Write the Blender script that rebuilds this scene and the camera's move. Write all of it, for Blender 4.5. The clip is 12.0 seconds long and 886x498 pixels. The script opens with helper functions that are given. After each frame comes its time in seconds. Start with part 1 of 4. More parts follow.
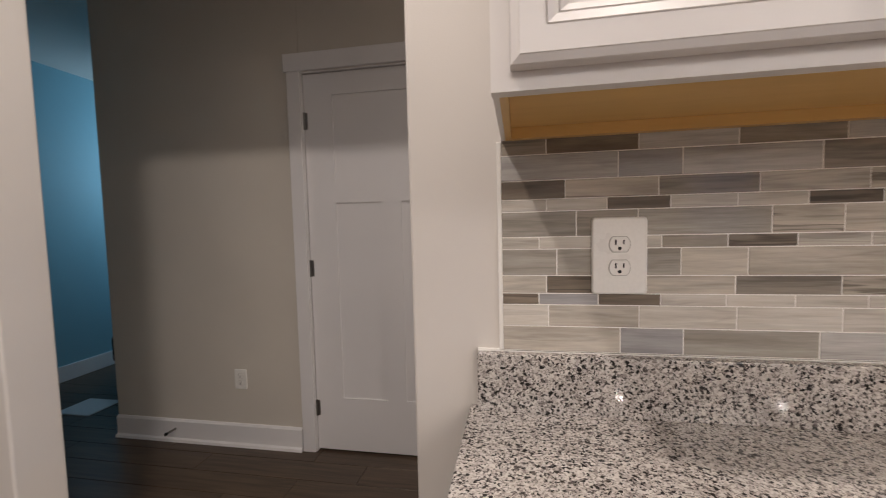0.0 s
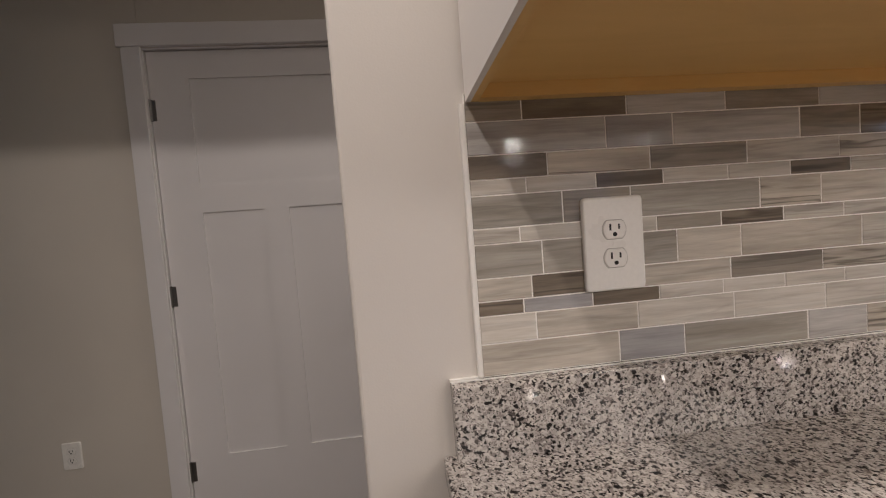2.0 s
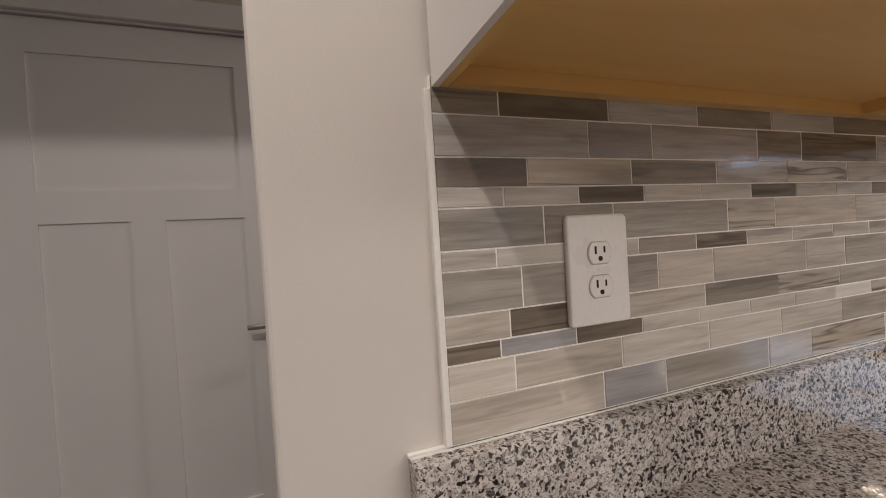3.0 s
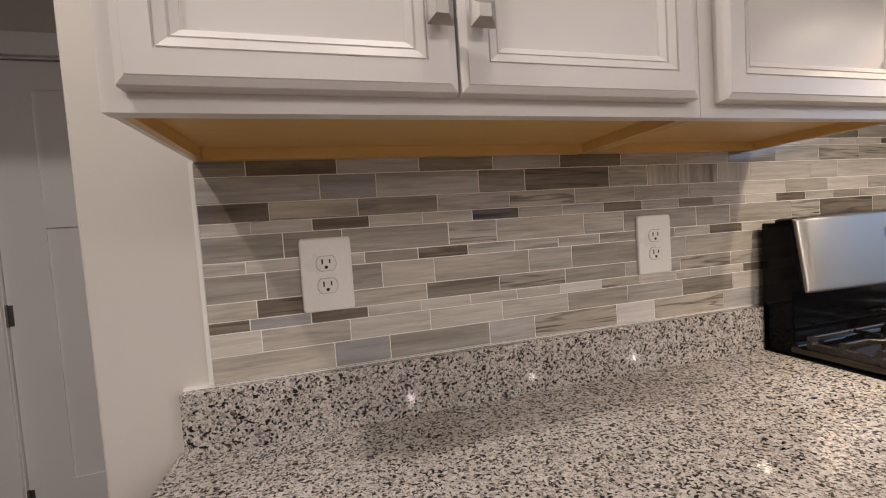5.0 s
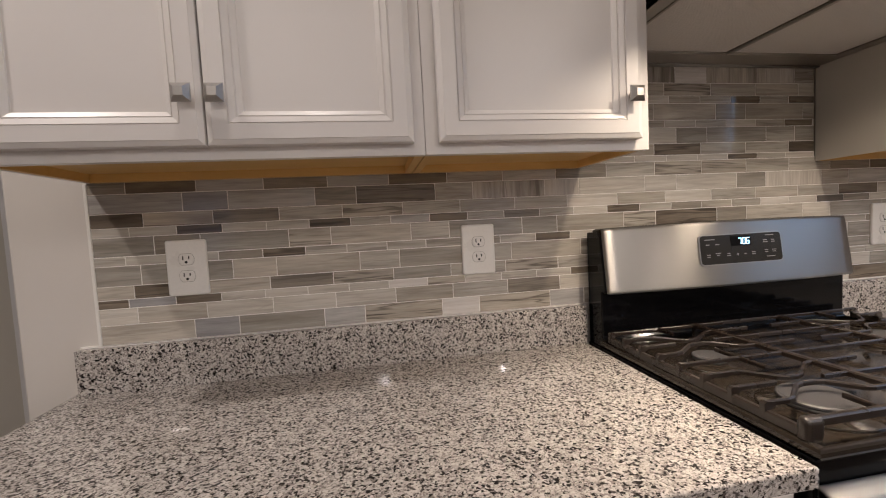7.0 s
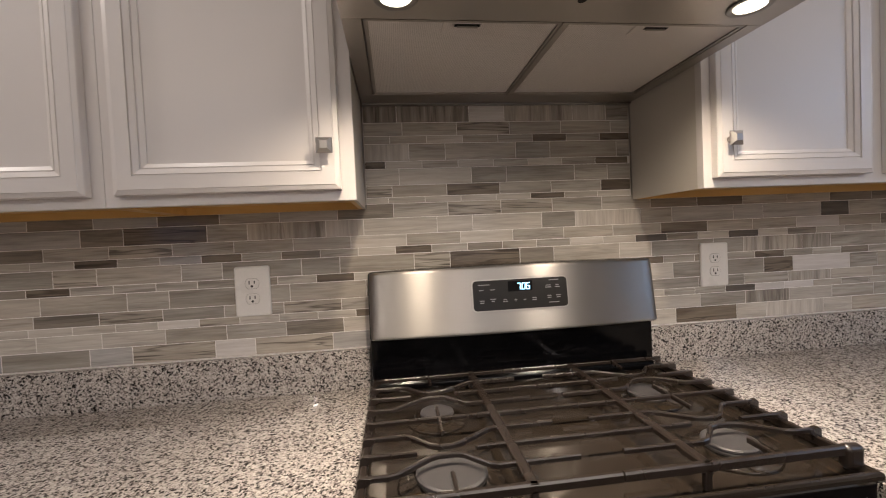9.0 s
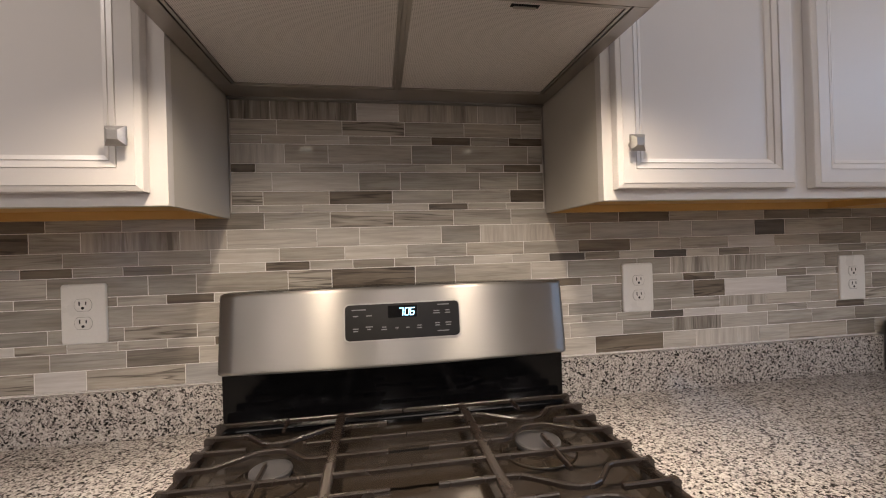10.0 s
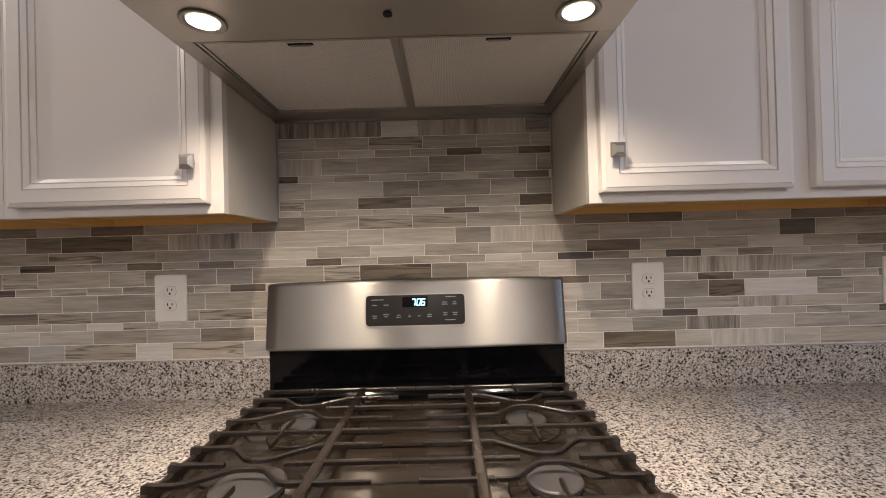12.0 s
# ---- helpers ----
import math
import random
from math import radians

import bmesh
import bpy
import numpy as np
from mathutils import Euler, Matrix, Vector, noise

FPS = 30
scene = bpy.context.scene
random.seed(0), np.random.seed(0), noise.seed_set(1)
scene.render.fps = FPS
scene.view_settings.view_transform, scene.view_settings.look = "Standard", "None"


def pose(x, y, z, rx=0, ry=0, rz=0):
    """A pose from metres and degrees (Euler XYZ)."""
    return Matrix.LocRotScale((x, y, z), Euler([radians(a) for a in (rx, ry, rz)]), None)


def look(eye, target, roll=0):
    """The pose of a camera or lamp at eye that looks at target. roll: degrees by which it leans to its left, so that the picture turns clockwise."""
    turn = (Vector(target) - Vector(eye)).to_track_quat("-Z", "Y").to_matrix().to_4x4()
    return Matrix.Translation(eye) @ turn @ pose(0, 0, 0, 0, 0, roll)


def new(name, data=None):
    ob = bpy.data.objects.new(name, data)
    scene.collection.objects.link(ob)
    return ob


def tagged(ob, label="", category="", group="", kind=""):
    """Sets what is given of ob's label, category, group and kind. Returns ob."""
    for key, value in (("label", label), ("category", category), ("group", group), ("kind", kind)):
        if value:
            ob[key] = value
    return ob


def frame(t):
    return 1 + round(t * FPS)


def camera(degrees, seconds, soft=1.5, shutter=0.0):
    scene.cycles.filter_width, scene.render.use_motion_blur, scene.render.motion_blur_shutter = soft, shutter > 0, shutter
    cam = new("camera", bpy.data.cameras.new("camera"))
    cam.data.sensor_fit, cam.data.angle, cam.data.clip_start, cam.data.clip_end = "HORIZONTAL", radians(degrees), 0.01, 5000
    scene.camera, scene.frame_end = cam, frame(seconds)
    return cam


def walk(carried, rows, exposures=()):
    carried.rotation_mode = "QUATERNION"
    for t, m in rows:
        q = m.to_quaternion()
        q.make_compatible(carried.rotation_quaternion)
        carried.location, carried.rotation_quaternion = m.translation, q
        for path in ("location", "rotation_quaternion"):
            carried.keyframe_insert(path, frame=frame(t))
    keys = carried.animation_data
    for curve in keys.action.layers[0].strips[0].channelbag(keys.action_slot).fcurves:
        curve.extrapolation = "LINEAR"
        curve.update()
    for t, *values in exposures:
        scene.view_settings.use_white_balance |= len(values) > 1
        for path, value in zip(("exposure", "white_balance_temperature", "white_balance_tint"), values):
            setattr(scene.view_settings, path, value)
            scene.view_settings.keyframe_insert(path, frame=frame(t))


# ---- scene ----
cam = camera(94.7, 12.0, soft=1.0, shutter=0.15)
PATH = [
    (0, (0.027, -0.724, 1.248), (-0.332, 1.24, 1.119), -1.4),
    (0.5, (0.041, -0.722, 1.236), (0.122, 1.273, 1.114), -2.3),
    (1, (0.051, -0.745, 1.228), (0.261, 1.241, 1.107), -2.7),
    (1.5, (0.028, -0.676, 1.225), (0.215, 1.311, 1.109), -2.8),
    (2, (-0.099, -0.535, 1.226), (0.114, 1.451, 1.119), -4.4),
    (2.5, (-0.127, -0.406, 1.256), (0.478, 1.496, 1.117), -5.8),
    (2.7, (-0.144, -0.387, 1.229), (0.544, 1.49, 1.194), -3.7),
    (4.3, (0.054, -0.574, 1.246), (0.717, 1.31, 1.141), -3.7),
    (4.5, (0.112, -0.637, 1.241), (0.734, 1.262, 1.154), -3.8),
    (5, (0.203, -0.745, 1.251), (0.733, 1.181, 1.153), -3.9),
    (5.5, (0.312, -0.762, 1.24), (0.794, 1.176, 1.136), -2.3),
    (6, (0.427, -0.822, 1.259), (0.846, 1.131, 1.15), -1.1),
    (6.5, (0.543, -0.969, 1.25), (0.904, 0.995, 1.131), -0.7),
    (7, (0.624, -1.033, 1.255), (0.953, 0.936, 1.134), -3.0),
    (7.2, (0.687, -1.021, 1.246), (1.019, 0.948, 1.13), -2.9),
    (8.8, (1.206, -1.111, 1.292), (1.442, 0.873, 1.222), -1.9),
    (9, (1.257, -1.105, 1.303), (1.492, 0.88, 1.244), -2.6),
    (9.5, (1.427, -1.022, 1.297), (1.724, 0.955, 1.267), -1.3),
    (10, (1.517, -0.991, 1.301), (1.829, 0.985, 1.304), -1.7),
    (10.5, (1.59, -1.048, 1.313), (1.784, 0.943, 1.321), -1.6),
    (11, (1.621, -1.086, 1.299), (1.733, 0.911, 1.322), -1.4),
    (11.5, (1.632, -1.102, 1.295), (1.66, 0.898, 1.307), -1.4),
    (12, (1.64, -1.118, 1.293), (1.633, 0.882, 1.307), -1.5),
]
walk(cam, [(t, look(eye, target, roll)) for t, eye, target, roll in PATH],
     exposures=[(0.0, 0.46), (0.5, 0.37), (1.0, 0.28), (2.7, 0.26), (4.3, 0.26), (5.0, 0.20), (5.5, 0.16), (6.2, -0.10), (7.2, -0.02), (8.8, -0.10), (12.0, -0.11)])

# ---- world, lamps ----
world = bpy.data.worlds.new("world")
scene.world = world
world.use_nodes = True
world.node_tree.nodes["Background"].inputs[0].default_value = (0.75, 0.85, 1.0, 1)
world.node_tree.nodes["Background"].inputs[1].default_value = 0.02

CEIL = 2.6
WARM = (1.0, 0.89, 0.82)


def lamp(name, kind, m, energy, color, size=0.05, cone=None):
    data = bpy.data.lights.new(name, kind)
    data.energy, data.color = energy, color
    if kind == "AREA":
        data.shape, data.size = "DISK", size
    else:
        data.shadow_soft_size = size
    if cone:
        data.spot_size, data.spot_blend = radians(cone), 1.0
    ob = new(name, data)
    ob.matrix_world = m
    return ob


# The wide 1.7 discs and the last, hall lamp are added, unseen fill.
UNSEEN_LAMPS = [(-0.58, -0.62, 14, 0.09), (3.1, -0.62, 5.0, 0.09), (0.1, -3.1, 25, 1.7), (2.2, -3.1, 35, 1.7), (0.42, -0.66, 4.0, 0.09), (1.1, 0.72, 6.6, 0.09)]
for cx, cy, power, wide in UNSEEN_LAMPS:
    lamp("unseen_ceiling_lamp", "AREA", pose(cx, cy, CEIL - 0.012), power, WARM, wide)
PENDANTS = [0.64, 1.53, 2.41]
PENDANT_Y, PENDANT_Z = -1.94, 1.69
for px_ in PENDANTS:
    lamp("pendant_light", "POINT", pose(px_, PENDANT_Y, PENDANT_Z), 9.0, WARM, 0.016)
HOOD_LAMPS = [1.276, 1.856]
for hx in HOOD_LAMPS:
    lamp("hood_light", "SPOT", pose(hx, -0.49, 1.652), 16.5, (1.0, 0.82, 0.635), 0.018, 152)
    lamp("hood_beam", "SPOT", pose(hx, -0.49, 1.651), 18.0, (1.0, 0.83, 0.66), 0.014, 84)
# Added fill without a fixture; gives the far blue wall its bright middle.
lamp("blue_room_fill", "AREA", pose(-2.75, 3.1, 1.85, 0, 90, 0), 9.0, (0.55, 0.80, 1.0), 0.3)


# ---- materials ----
def material(name, color, rough=0.5, metal=0.0):
    m = bpy.data.materials.new(name)
    m.use_nodes = True
    b = m.node_tree.nodes["Principled BSDF"]
    b.inputs["Base Color"].default_value = (*color, 1)
    b.inputs["Roughness"].default_value = rough
    b.inputs["Metallic"].default_value = metal
    return m


def nodes_of(m):
    t = m.node_tree
    return t, t.nodes, t.links, t.nodes["Principled BSDF"]


def add(t, kind, **values):
    n = t.nodes.new(kind)
    for k, v in values.items():
        if k in n.inputs:
            n.inputs[k].default_value = v
    return n


def ramp(t, stops, constant=False):
    n = t.nodes.new("ShaderNodeValToRGB")
    r = n.color_ramp
    if constant:
        r.interpolation = "CONSTANT"
    while len(r.elements) < len(stops):
        r.elements.new(0.5)
    for e, (p, c) in zip(r.elements, stops):
        e.position, e.color = p, (*c, 1)
    return n


def coords(t, scale=(1, 1, 1), offset_by_object=False):
    c = t.nodes.new("ShaderNodeTexCoord")
    g = t.nodes.new("ShaderNodeNewGeometry")
    mp = t.nodes.new("ShaderNodeMapping")
    mp.inputs["Scale"].default_value = scale
    t.links.new(g.outputs["Position"], mp.inputs["Vector"])
    if offset_by_object:
        o = t.nodes.new("ShaderNodeObjectInfo")
        cb = t.nodes.new("ShaderNodeCombineXYZ")
        mu = t.nodes.new("ShaderNodeMath")
        mu.operation = "MULTIPLY"
        mu.inputs[1].default_value = 57.0
        t.links.new(o.outputs["Random"], mu.inputs[0])
        for k in range(3):
            t.links.new(mu.outputs[0], cb.inputs[k])
        t.links.new(cb.outputs[0], mp.inputs["Location"])
    return mp


def bump(t, height, bsdf, strength=0.2, distance=0.001):
    b = t.nodes.new("ShaderNodeBump")
    b.inputs["Strength"].default_value, b.inputs["Distance"].default_value = strength, distance
    t.links.new(height, b.inputs["Height"])
    t.links.new(b.outputs[0], bsdf.inputs["Normal"])


def plaster(name, color, rough=0.6, amount=0.03, grain=350.0, relief=0.25):
    """Rolled wall paint or brushed paint: faint orange peel and faint blotches."""
    m = material(name, color, rough)
    t, n, l, b = nodes_of(m)
    mp = coords(t)
    blot = add(t, "ShaderNodeTexNoise", Scale=2.3, Detail=4.0)
    l.new(mp.outputs[0], blot.inputs["Vector"])
    cr = ramp(t, [(0.3, tuple(c * (1 - amount) for c in color)), (0.7, tuple(min(1, c * (1 + amount)) for c in color))])
    l.new(blot.outputs["Fac"], cr.inputs[0])
    l.new(cr.outputs[0], b.inputs["Base Color"])
    peel = add(t, "ShaderNodeTexNoise", Scale=grain, Detail=2.0)
    l.new(mp.outputs[0], peel.inputs["Vector"])
    bump(t, peel.outputs["Fac"], b, relief, 0.0006)
    rr = add(t, "ShaderNodeMapRange")
    rr.inputs["To Min"].default_value, rr.inputs["To Max"].default_value = rough - 0.06, rough + 0.06
    l.new(blot.outputs["Fac"], rr.inputs["Value"])
    l.new(rr.outputs[0], b.inputs["Roughness"])
    return m


def stone_tile(name, light, dark, streak=0.0, vertical=False, rough=0.08):
    """Polished banded stone: soft bands along the strip, fine fibres, now and then a dark vein."""
    m = material(name, light, rough)
    t, n, l, b = nodes_of(m)
    sc = (3.0, 1, 26.0) if not vertical else (30.0, 1, 3.0)
    mp = coords(t, sc, True)
    wide = add(t, "ShaderNodeTexNoise", Scale=1.0, Detail=5.0, Roughness=0.6, Distortion=0.5)
    l.new(mp.outputs[0], wide.inputs["Vector"])
    c1 = ramp(t, [(0.30, dark), (0.60, light)])
    l.new(wide.outputs["Fac"], c1.inputs[0])
    mp2 = coords(t, (10.0, 1, 150.0) if not vertical else (160.0, 1, 10.0), True)
    fine = add(t, "ShaderNodeTexNoise", Scale=1.0, Detail=4.0, Roughness=0.65)
    l.new(mp2.outputs[0], fine.inputs["Vector"])
    mix = n.new("ShaderNodeMixRGB")
    mix.blend_type = "OVERLAY"
    mix.inputs[0].default_value = 0.42
    l.new(c1.outputs[0], mix.inputs[1])
    l.new(fine.outputs["Fac"], mix.inputs[2])
    last = mix.outputs[0]
    if streak:
        mp3 = coords(t, (2.4, 1, 38.0) if not vertical else (42.0, 1, 2.4), True)
        vein = add(t, "ShaderNodeTexNoise", Scale=1.0, Detail=3.0, Roughness=0.5, Distortion=0.25)
        l.new(mp3.outputs[0], vein.inputs["Vector"])
        cut = ramp(t, [(0.52, (0, 0, 0)), (0.55, (0.8, 0.8, 0.8)), (0.59, (0.12, 0.12, 0.12)), (0.65, (0.15, 0.15, 0.15)), (0.69, (1, 1, 1))])
        l.new(vein.outputs["Fac"], cut.inputs[0])
        sm = n.new("ShaderNodeMath")
        sm.operation = "MULTIPLY"
        sm.inputs[1].default_value = streak
        l.new(cut.outputs[0], sm.inputs[0])
        mx = n.new("ShaderNodeMixRGB")
        l.new(sm.outputs[0], mx.inputs[0])
        l.new(last, mx.inputs[1])
        mx.inputs[2].default_value = (0.060, 0.049, 0.040, 1)
        last = mx.outputs[0]
    ob = n.new("ShaderNodeObjectInfo")
    hv = n.new("ShaderNodeHueSaturation")
    mr = n.new("ShaderNodeMapRange")
    mr.inputs["To Min"].default_value, mr.inputs["To Max"].default_value = 0.93, 1.07
    l.new(ob.outputs["Random"], mr.inputs["Value"])
    l.new(mr.outputs[0], hv.inputs["Value"])
    l.new(last, hv.inputs["Color"])
    l.new(hv.outputs[0], b.inputs["Base Color"])
    rr = n.new("ShaderNodeMapRange")
    rr.inputs["To Min"].default_value, rr.inputs["To Max"].default_value = rough - 0.04, rough + 0.06
    l.new(fine.outputs["Fac"], rr.inputs["Value"])
    l.new(rr.outputs[0], b.inputs["Roughness"])
    b.inputs["Specular IOR Level"].default_value = 0.38
    bump(t, wide.outputs["Fac"], b, 0.12, 0.0008)
    return m


def granite_stone(name):
    m = material(name, (0.6, 0.57, 0.54), 0.14)
    t, n, l, b = nodes_of(m)
    mp = coords(t)
    warp = add(t, "ShaderNodeTexNoise", Scale=150.0, Detail=3.0)
    l.new(mp.outputs[0], warp.inputs["Vector"])
    mixv = n.new("ShaderNodeMixRGB")
    mixv.blend_type = "LINEAR_LIGHT"
    mixv.inputs[0].default_value = 0.004
    l.new(mp.outputs[0], mixv.inputs[1])
    l.new(warp.outputs["Color"], mixv.inputs[2])
    big = add(t, "ShaderNodeTexVoronoi", Scale=270.0)
    l.new(mixv.outputs[0], big.inputs["Vector"])
    sep = n.new("ShaderNodeSeparateColor")
    l.new(big.outputs["Color"], sep.inputs[0])
    crystals = ramp(t, [(0.0, (0.50, 0.468, 0.444)), (0.26, (0.60, 0.568, 0.542)), (0.52, (0.43, 0.40, 0.381)),
                        (0.70, (0.27, 0.243, 0.232)), (0.81, (0.10, 0.087, 0.084)), (0.875, (0.016, 0.014, 0.015))], True)
    l.new(sep.outputs[0], crystals.inputs[0])
    small = add(t, "ShaderNodeTexVoronoi", Scale=580.0)
    l.new(mixv.outputs[0], small.inputs["Vector"])
    sep2 = n.new("ShaderNodeSeparateColor")
    l.new(small.outputs["Color"], sep2.inputs[0])
    fl = ramp(t, [(0.0, (0.05, 0.05, 0.05)), (0.09, (0.40, 0.37, 0.35)), (0.19, (1, 1, 1))], True)
    l.new(sep2.outputs[1], fl.inputs[0])
    mu = n.new("ShaderNodeMixRGB")
    mu.blend_type = "MULTIPLY"
    mu.inputs[0].default_value = 0.85
    l.new(crystals.outputs[0], mu.inputs[1])
    l.new(fl.outputs[0], mu.inputs[2])
    cloud = add(t, "ShaderNodeTexNoise", Scale=16.0, Detail=3.0)
    l.new(mp.outputs[0], cloud.inputs["Vector"])
    cc = ramp(t, [(0.3, (0.86, 0.85, 0.84)), (0.7, (1.0, 0.99, 0.97))])
    l.new(cloud.outputs["Fac"], cc.inputs[0])
    mu2 = n.new("ShaderNodeMixRGB")
    mu2.blend_type = "MULTIPLY"
    mu2.inputs[0].default_value = 1.0
    l.new(mu.outputs[0], mu2.inputs[1])
    l.new(cc.outputs[0], mu2.inputs[2])
    l.new(mu2.outputs[0], b.inputs["Base Color"])
    rr = n.new("ShaderNodeMapRange")
    rr.inputs["To Min"].default_value, rr.inputs["To Max"].default_value = 0.02, 0.07
    l.new(sep2.outputs[0], rr.inputs["Value"])
    l.new(rr.outputs[0], b.inputs["Roughness"])
    return m


def brushed_steel(name, color, rough, aniso, scale=(3.0, 300.0, 900.0)):
    m = material(name, color, rough, 1.0)
    t, n, l, b = nodes_of(m)
    b.inputs["Anisotropic"].default_value = aniso
    b.inputs["Anisotropic Rotation"].default_value = 0.25
    tg = n.new("ShaderNodeCombineXYZ")
    tg.inputs[0].default_value = 1.0
    l.new(tg.outputs[0], b.inputs["Tangent"])
    mp = coords(t, scale)
    g = add(t, "ShaderNodeTexNoise", Scale=1.0, Detail=4.0)
    l.new(mp.outputs[0], g.inputs["Vector"])
    rr = n.new("ShaderNodeMapRange")
    rr.inputs["To Min"].default_value, rr.inputs["To Max"].default_value = rough - 0.06, rough + 0.08
    l.new(g.outputs["Fac"], rr.inputs["Value"])
    l.new(rr.outputs[0], b.inputs["Roughness"])
    return m


def wood(name, light, dark, rough=0.45, scale=(4.0, 40.0, 40.0), by_object=False):
    m = material(name, light, rough)
    t, n, l, b = nodes_of(m)
    mp = coords(t, scale, by_object)
    g = add(t, "ShaderNodeTexNoise", Scale=1.0, Detail=6.0, Roughness=0.6, Distortion=0.6)
    l.new(mp.outputs[0], g.inputs["Vector"])
    cr = ramp(t, [(0.3, dark), (0.68, light)])
    l.new(g.outputs["Fac"], cr.inputs[0])
    l.new(cr.outputs[0], b.inputs["Base Color"])
    bump(t, g.outputs["Fac"], b, 0.1, 0.0006)
    return m


def speckled(name, color, rough, metal=0.0, amount=0.15, scale=400.0, relief=0.15):
    m = material(name, color, rough, metal)
    t, n, l, b = nodes_of(m)
    mp = coords(t)
    g = add(t, "ShaderNodeTexNoise", Scale=scale, Detail=3.0)
    l.new(mp.outputs[0], g.inputs["Vector"])
    cr = ramp(t, [(0.3, tuple(c * (1 - amount) for c in color)), (0.7, tuple(min(1, c * (1 + amount)) for c in color))])
    l.new(g.outputs["Fac"], cr.inputs[0])
    l.new(cr.outputs[0], b.inputs["Base Color"])
    sm = add(t, "ShaderNodeTexNoise", Scale=9.0, Detail=4.0)
    l.new(mp.outputs[0], sm.inputs["Vector"])
    rr = n.new("ShaderNodeMapRange")
    rr.inputs["To Min"].default_value, rr.inputs["To Max"].default_value = max(0.02, rough - 0.08), rough + 0.1
    l.new(sm.outputs["Fac"], rr.inputs["Value"])
    l.new(rr.outputs[0], b.inputs["Roughness"])
    bump(t, g.outputs["Fac"], b, relief, 0.0004)
    return m


def woven_metal(name, color):
    """Fine aluminium mesh: two crossed sets of wires, a few millimetres apart."""
    m = material(name, color, 0.5, 0.15)
    t, n, l, b = nodes_of(m)
    mp = coords(t)
    waves = []
    for axis in ("X", "Y"):
        w = add(t, "ShaderNodeTexWave", Scale=95.0, Distortion=0.4)
        w.bands_direction = axis
        l.new(mp.outputs[0], w.inputs["Vector"])
        waves.append(w)
    both = n.new("ShaderNodeMath")
    both.operation = "MAXIMUM"
    for k, w in enumerate(waves):
        l.new(w.outputs["Fac"], both.inputs[k])
    cr = ramp(t, [(0.15, tuple(c * 0.62 for c in color)), (0.8, color)])
    l.new(both.outputs[0], cr.inputs[0])
    l.new(cr.outputs[0], b.inputs["Base Color"])
    bump(t, both.outputs[0], b, 0.4, 0.0006)
    return m


def glow(name, color, strength):
    m = material(name, color, 0.4)
    b = m.node_tree.nodes["Principled BSDF"]
    b.inputs["Emission Color"].default_value = (*color, 1)
    b.inputs["Emission Strength"].default_value = strength
    return m


wall_paint = plaster("wall_paint", (0.65, 0.612, 0.572))
hall_paint = plaster("hall_paint", (0.62, 0.575, 0.51))
# Even blue for the walls of the far room.
blue_wall_tone = plaster("blue_wall_tone", (0.22, 0.43, 0.52))
ceiling_paint = plaster("ceiling_paint", (0.78, 0.76, 0.73), 0.8)
trim_paint = plaster("trim_paint", (0.78, 0.76, 0.76), 0.35, 0.02, 120.0, 0.1)
cabinet_paint = plaster("cabinet_paint", (0.755, 0.722, 0.70), 0.33, 0.02, 160.0, 0.08)
# Greyer than cabinet_paint, for the cabinet sides that face the hood.
side_greige = plaster("side_greige", (0.60, 0.565, 0.51), 0.4, 0.03, 200.0, 0.06)
maple = wood("maple", (0.74, 0.475, 0.175), (0.66, 0.41, 0.14), 0.4, (3.0, 18.0, 18.0))
grout_mat = speckled("grout", (0.86, 0.83, 0.79), 0.8, 0, 0.06, 700.0, 0.3)
granite = granite_stone("granite")
steel = brushed_steel("brushed_steel", (0.36, 0.345, 0.325), 0.37, 0.90)
hood_steel = brushed_steel("hood_steel", (0.49, 0.46, 0.425), 0.33, 0.6)
filter_mat = woven_metal("filter_mesh", (0.86, 0.82, 0.79))
black_enamel = speckled("black_enamel", (0.0025, 0.0025, 0.003), 0.11, 0.0, 0.2, 60.0, 0.02)
cooktop_enamel = speckled("cooktop_enamel", (0.023, 0.0174, 0.013), 0.09, 0.0, 0.08, 25.0, 0.02)
cast_iron = speckled("cast_iron", (0.019, 0.0132, 0.0102), 0.26, 0.0, 0.25, 900.0, 0.15)
cap_iron = speckled("burner_cap", (0.058, 0.055, 0.057), 0.42, 0.0, 0.2, 700.0, 0.3)
aluminium = speckled("aluminium", (0.24, 0.23, 0.215), 0.45, 1.0, 0.1, 300.0, 0.2)
nickel = speckled("nickel", (0.43, 0.41, 0.39), 0.40, 1.0, 0.06, 500.0, 0.1)
dark_nickel = speckled("dark_nickel", (0.25, 0.24, 0.23), 0.38, 1.0, 0.1, 300.0, 0.1)
plastic_white = speckled("plastic_white", (0.82, 0.80, 0.76), 0.28, 0.0, 0.02, 200.0, 0.03)
slot_black = material("slot_black", (0.01, 0.01, 0.01), 0.7)
gap_grey = material("gap_grey", (0.46, 0.435, 0.405), 0.8)
panel_black = material("panel_black", (0.016, 0.0145, 0.013), 0.22)
caption_mat = material("caption_white", (0.20, 0.20, 0.20), 0.5)
digit_mat = glow("digit_glow", (0.42, 0.80, 1.0), 2.2)
lens_mat = glow("lamp_lens", (1.0, 0.90, 0.74), 6.0)
floor_board = wood("dark_oak", (0.11, 0.075, 0.05), (0.045, 0.03, 0.02), 0.35, (3.0, 40.0, 40.0), True)
black_cloth = speckled("black_cloth", (0.015, 0.015, 0.017), 0.85, 0, 0.3, 500.0, 0.3)
olive_glass = speckled("olive_plastic", (0.03, 0.032, 0.02), 0.3, 0, 0.2, 100.0, 0.05)
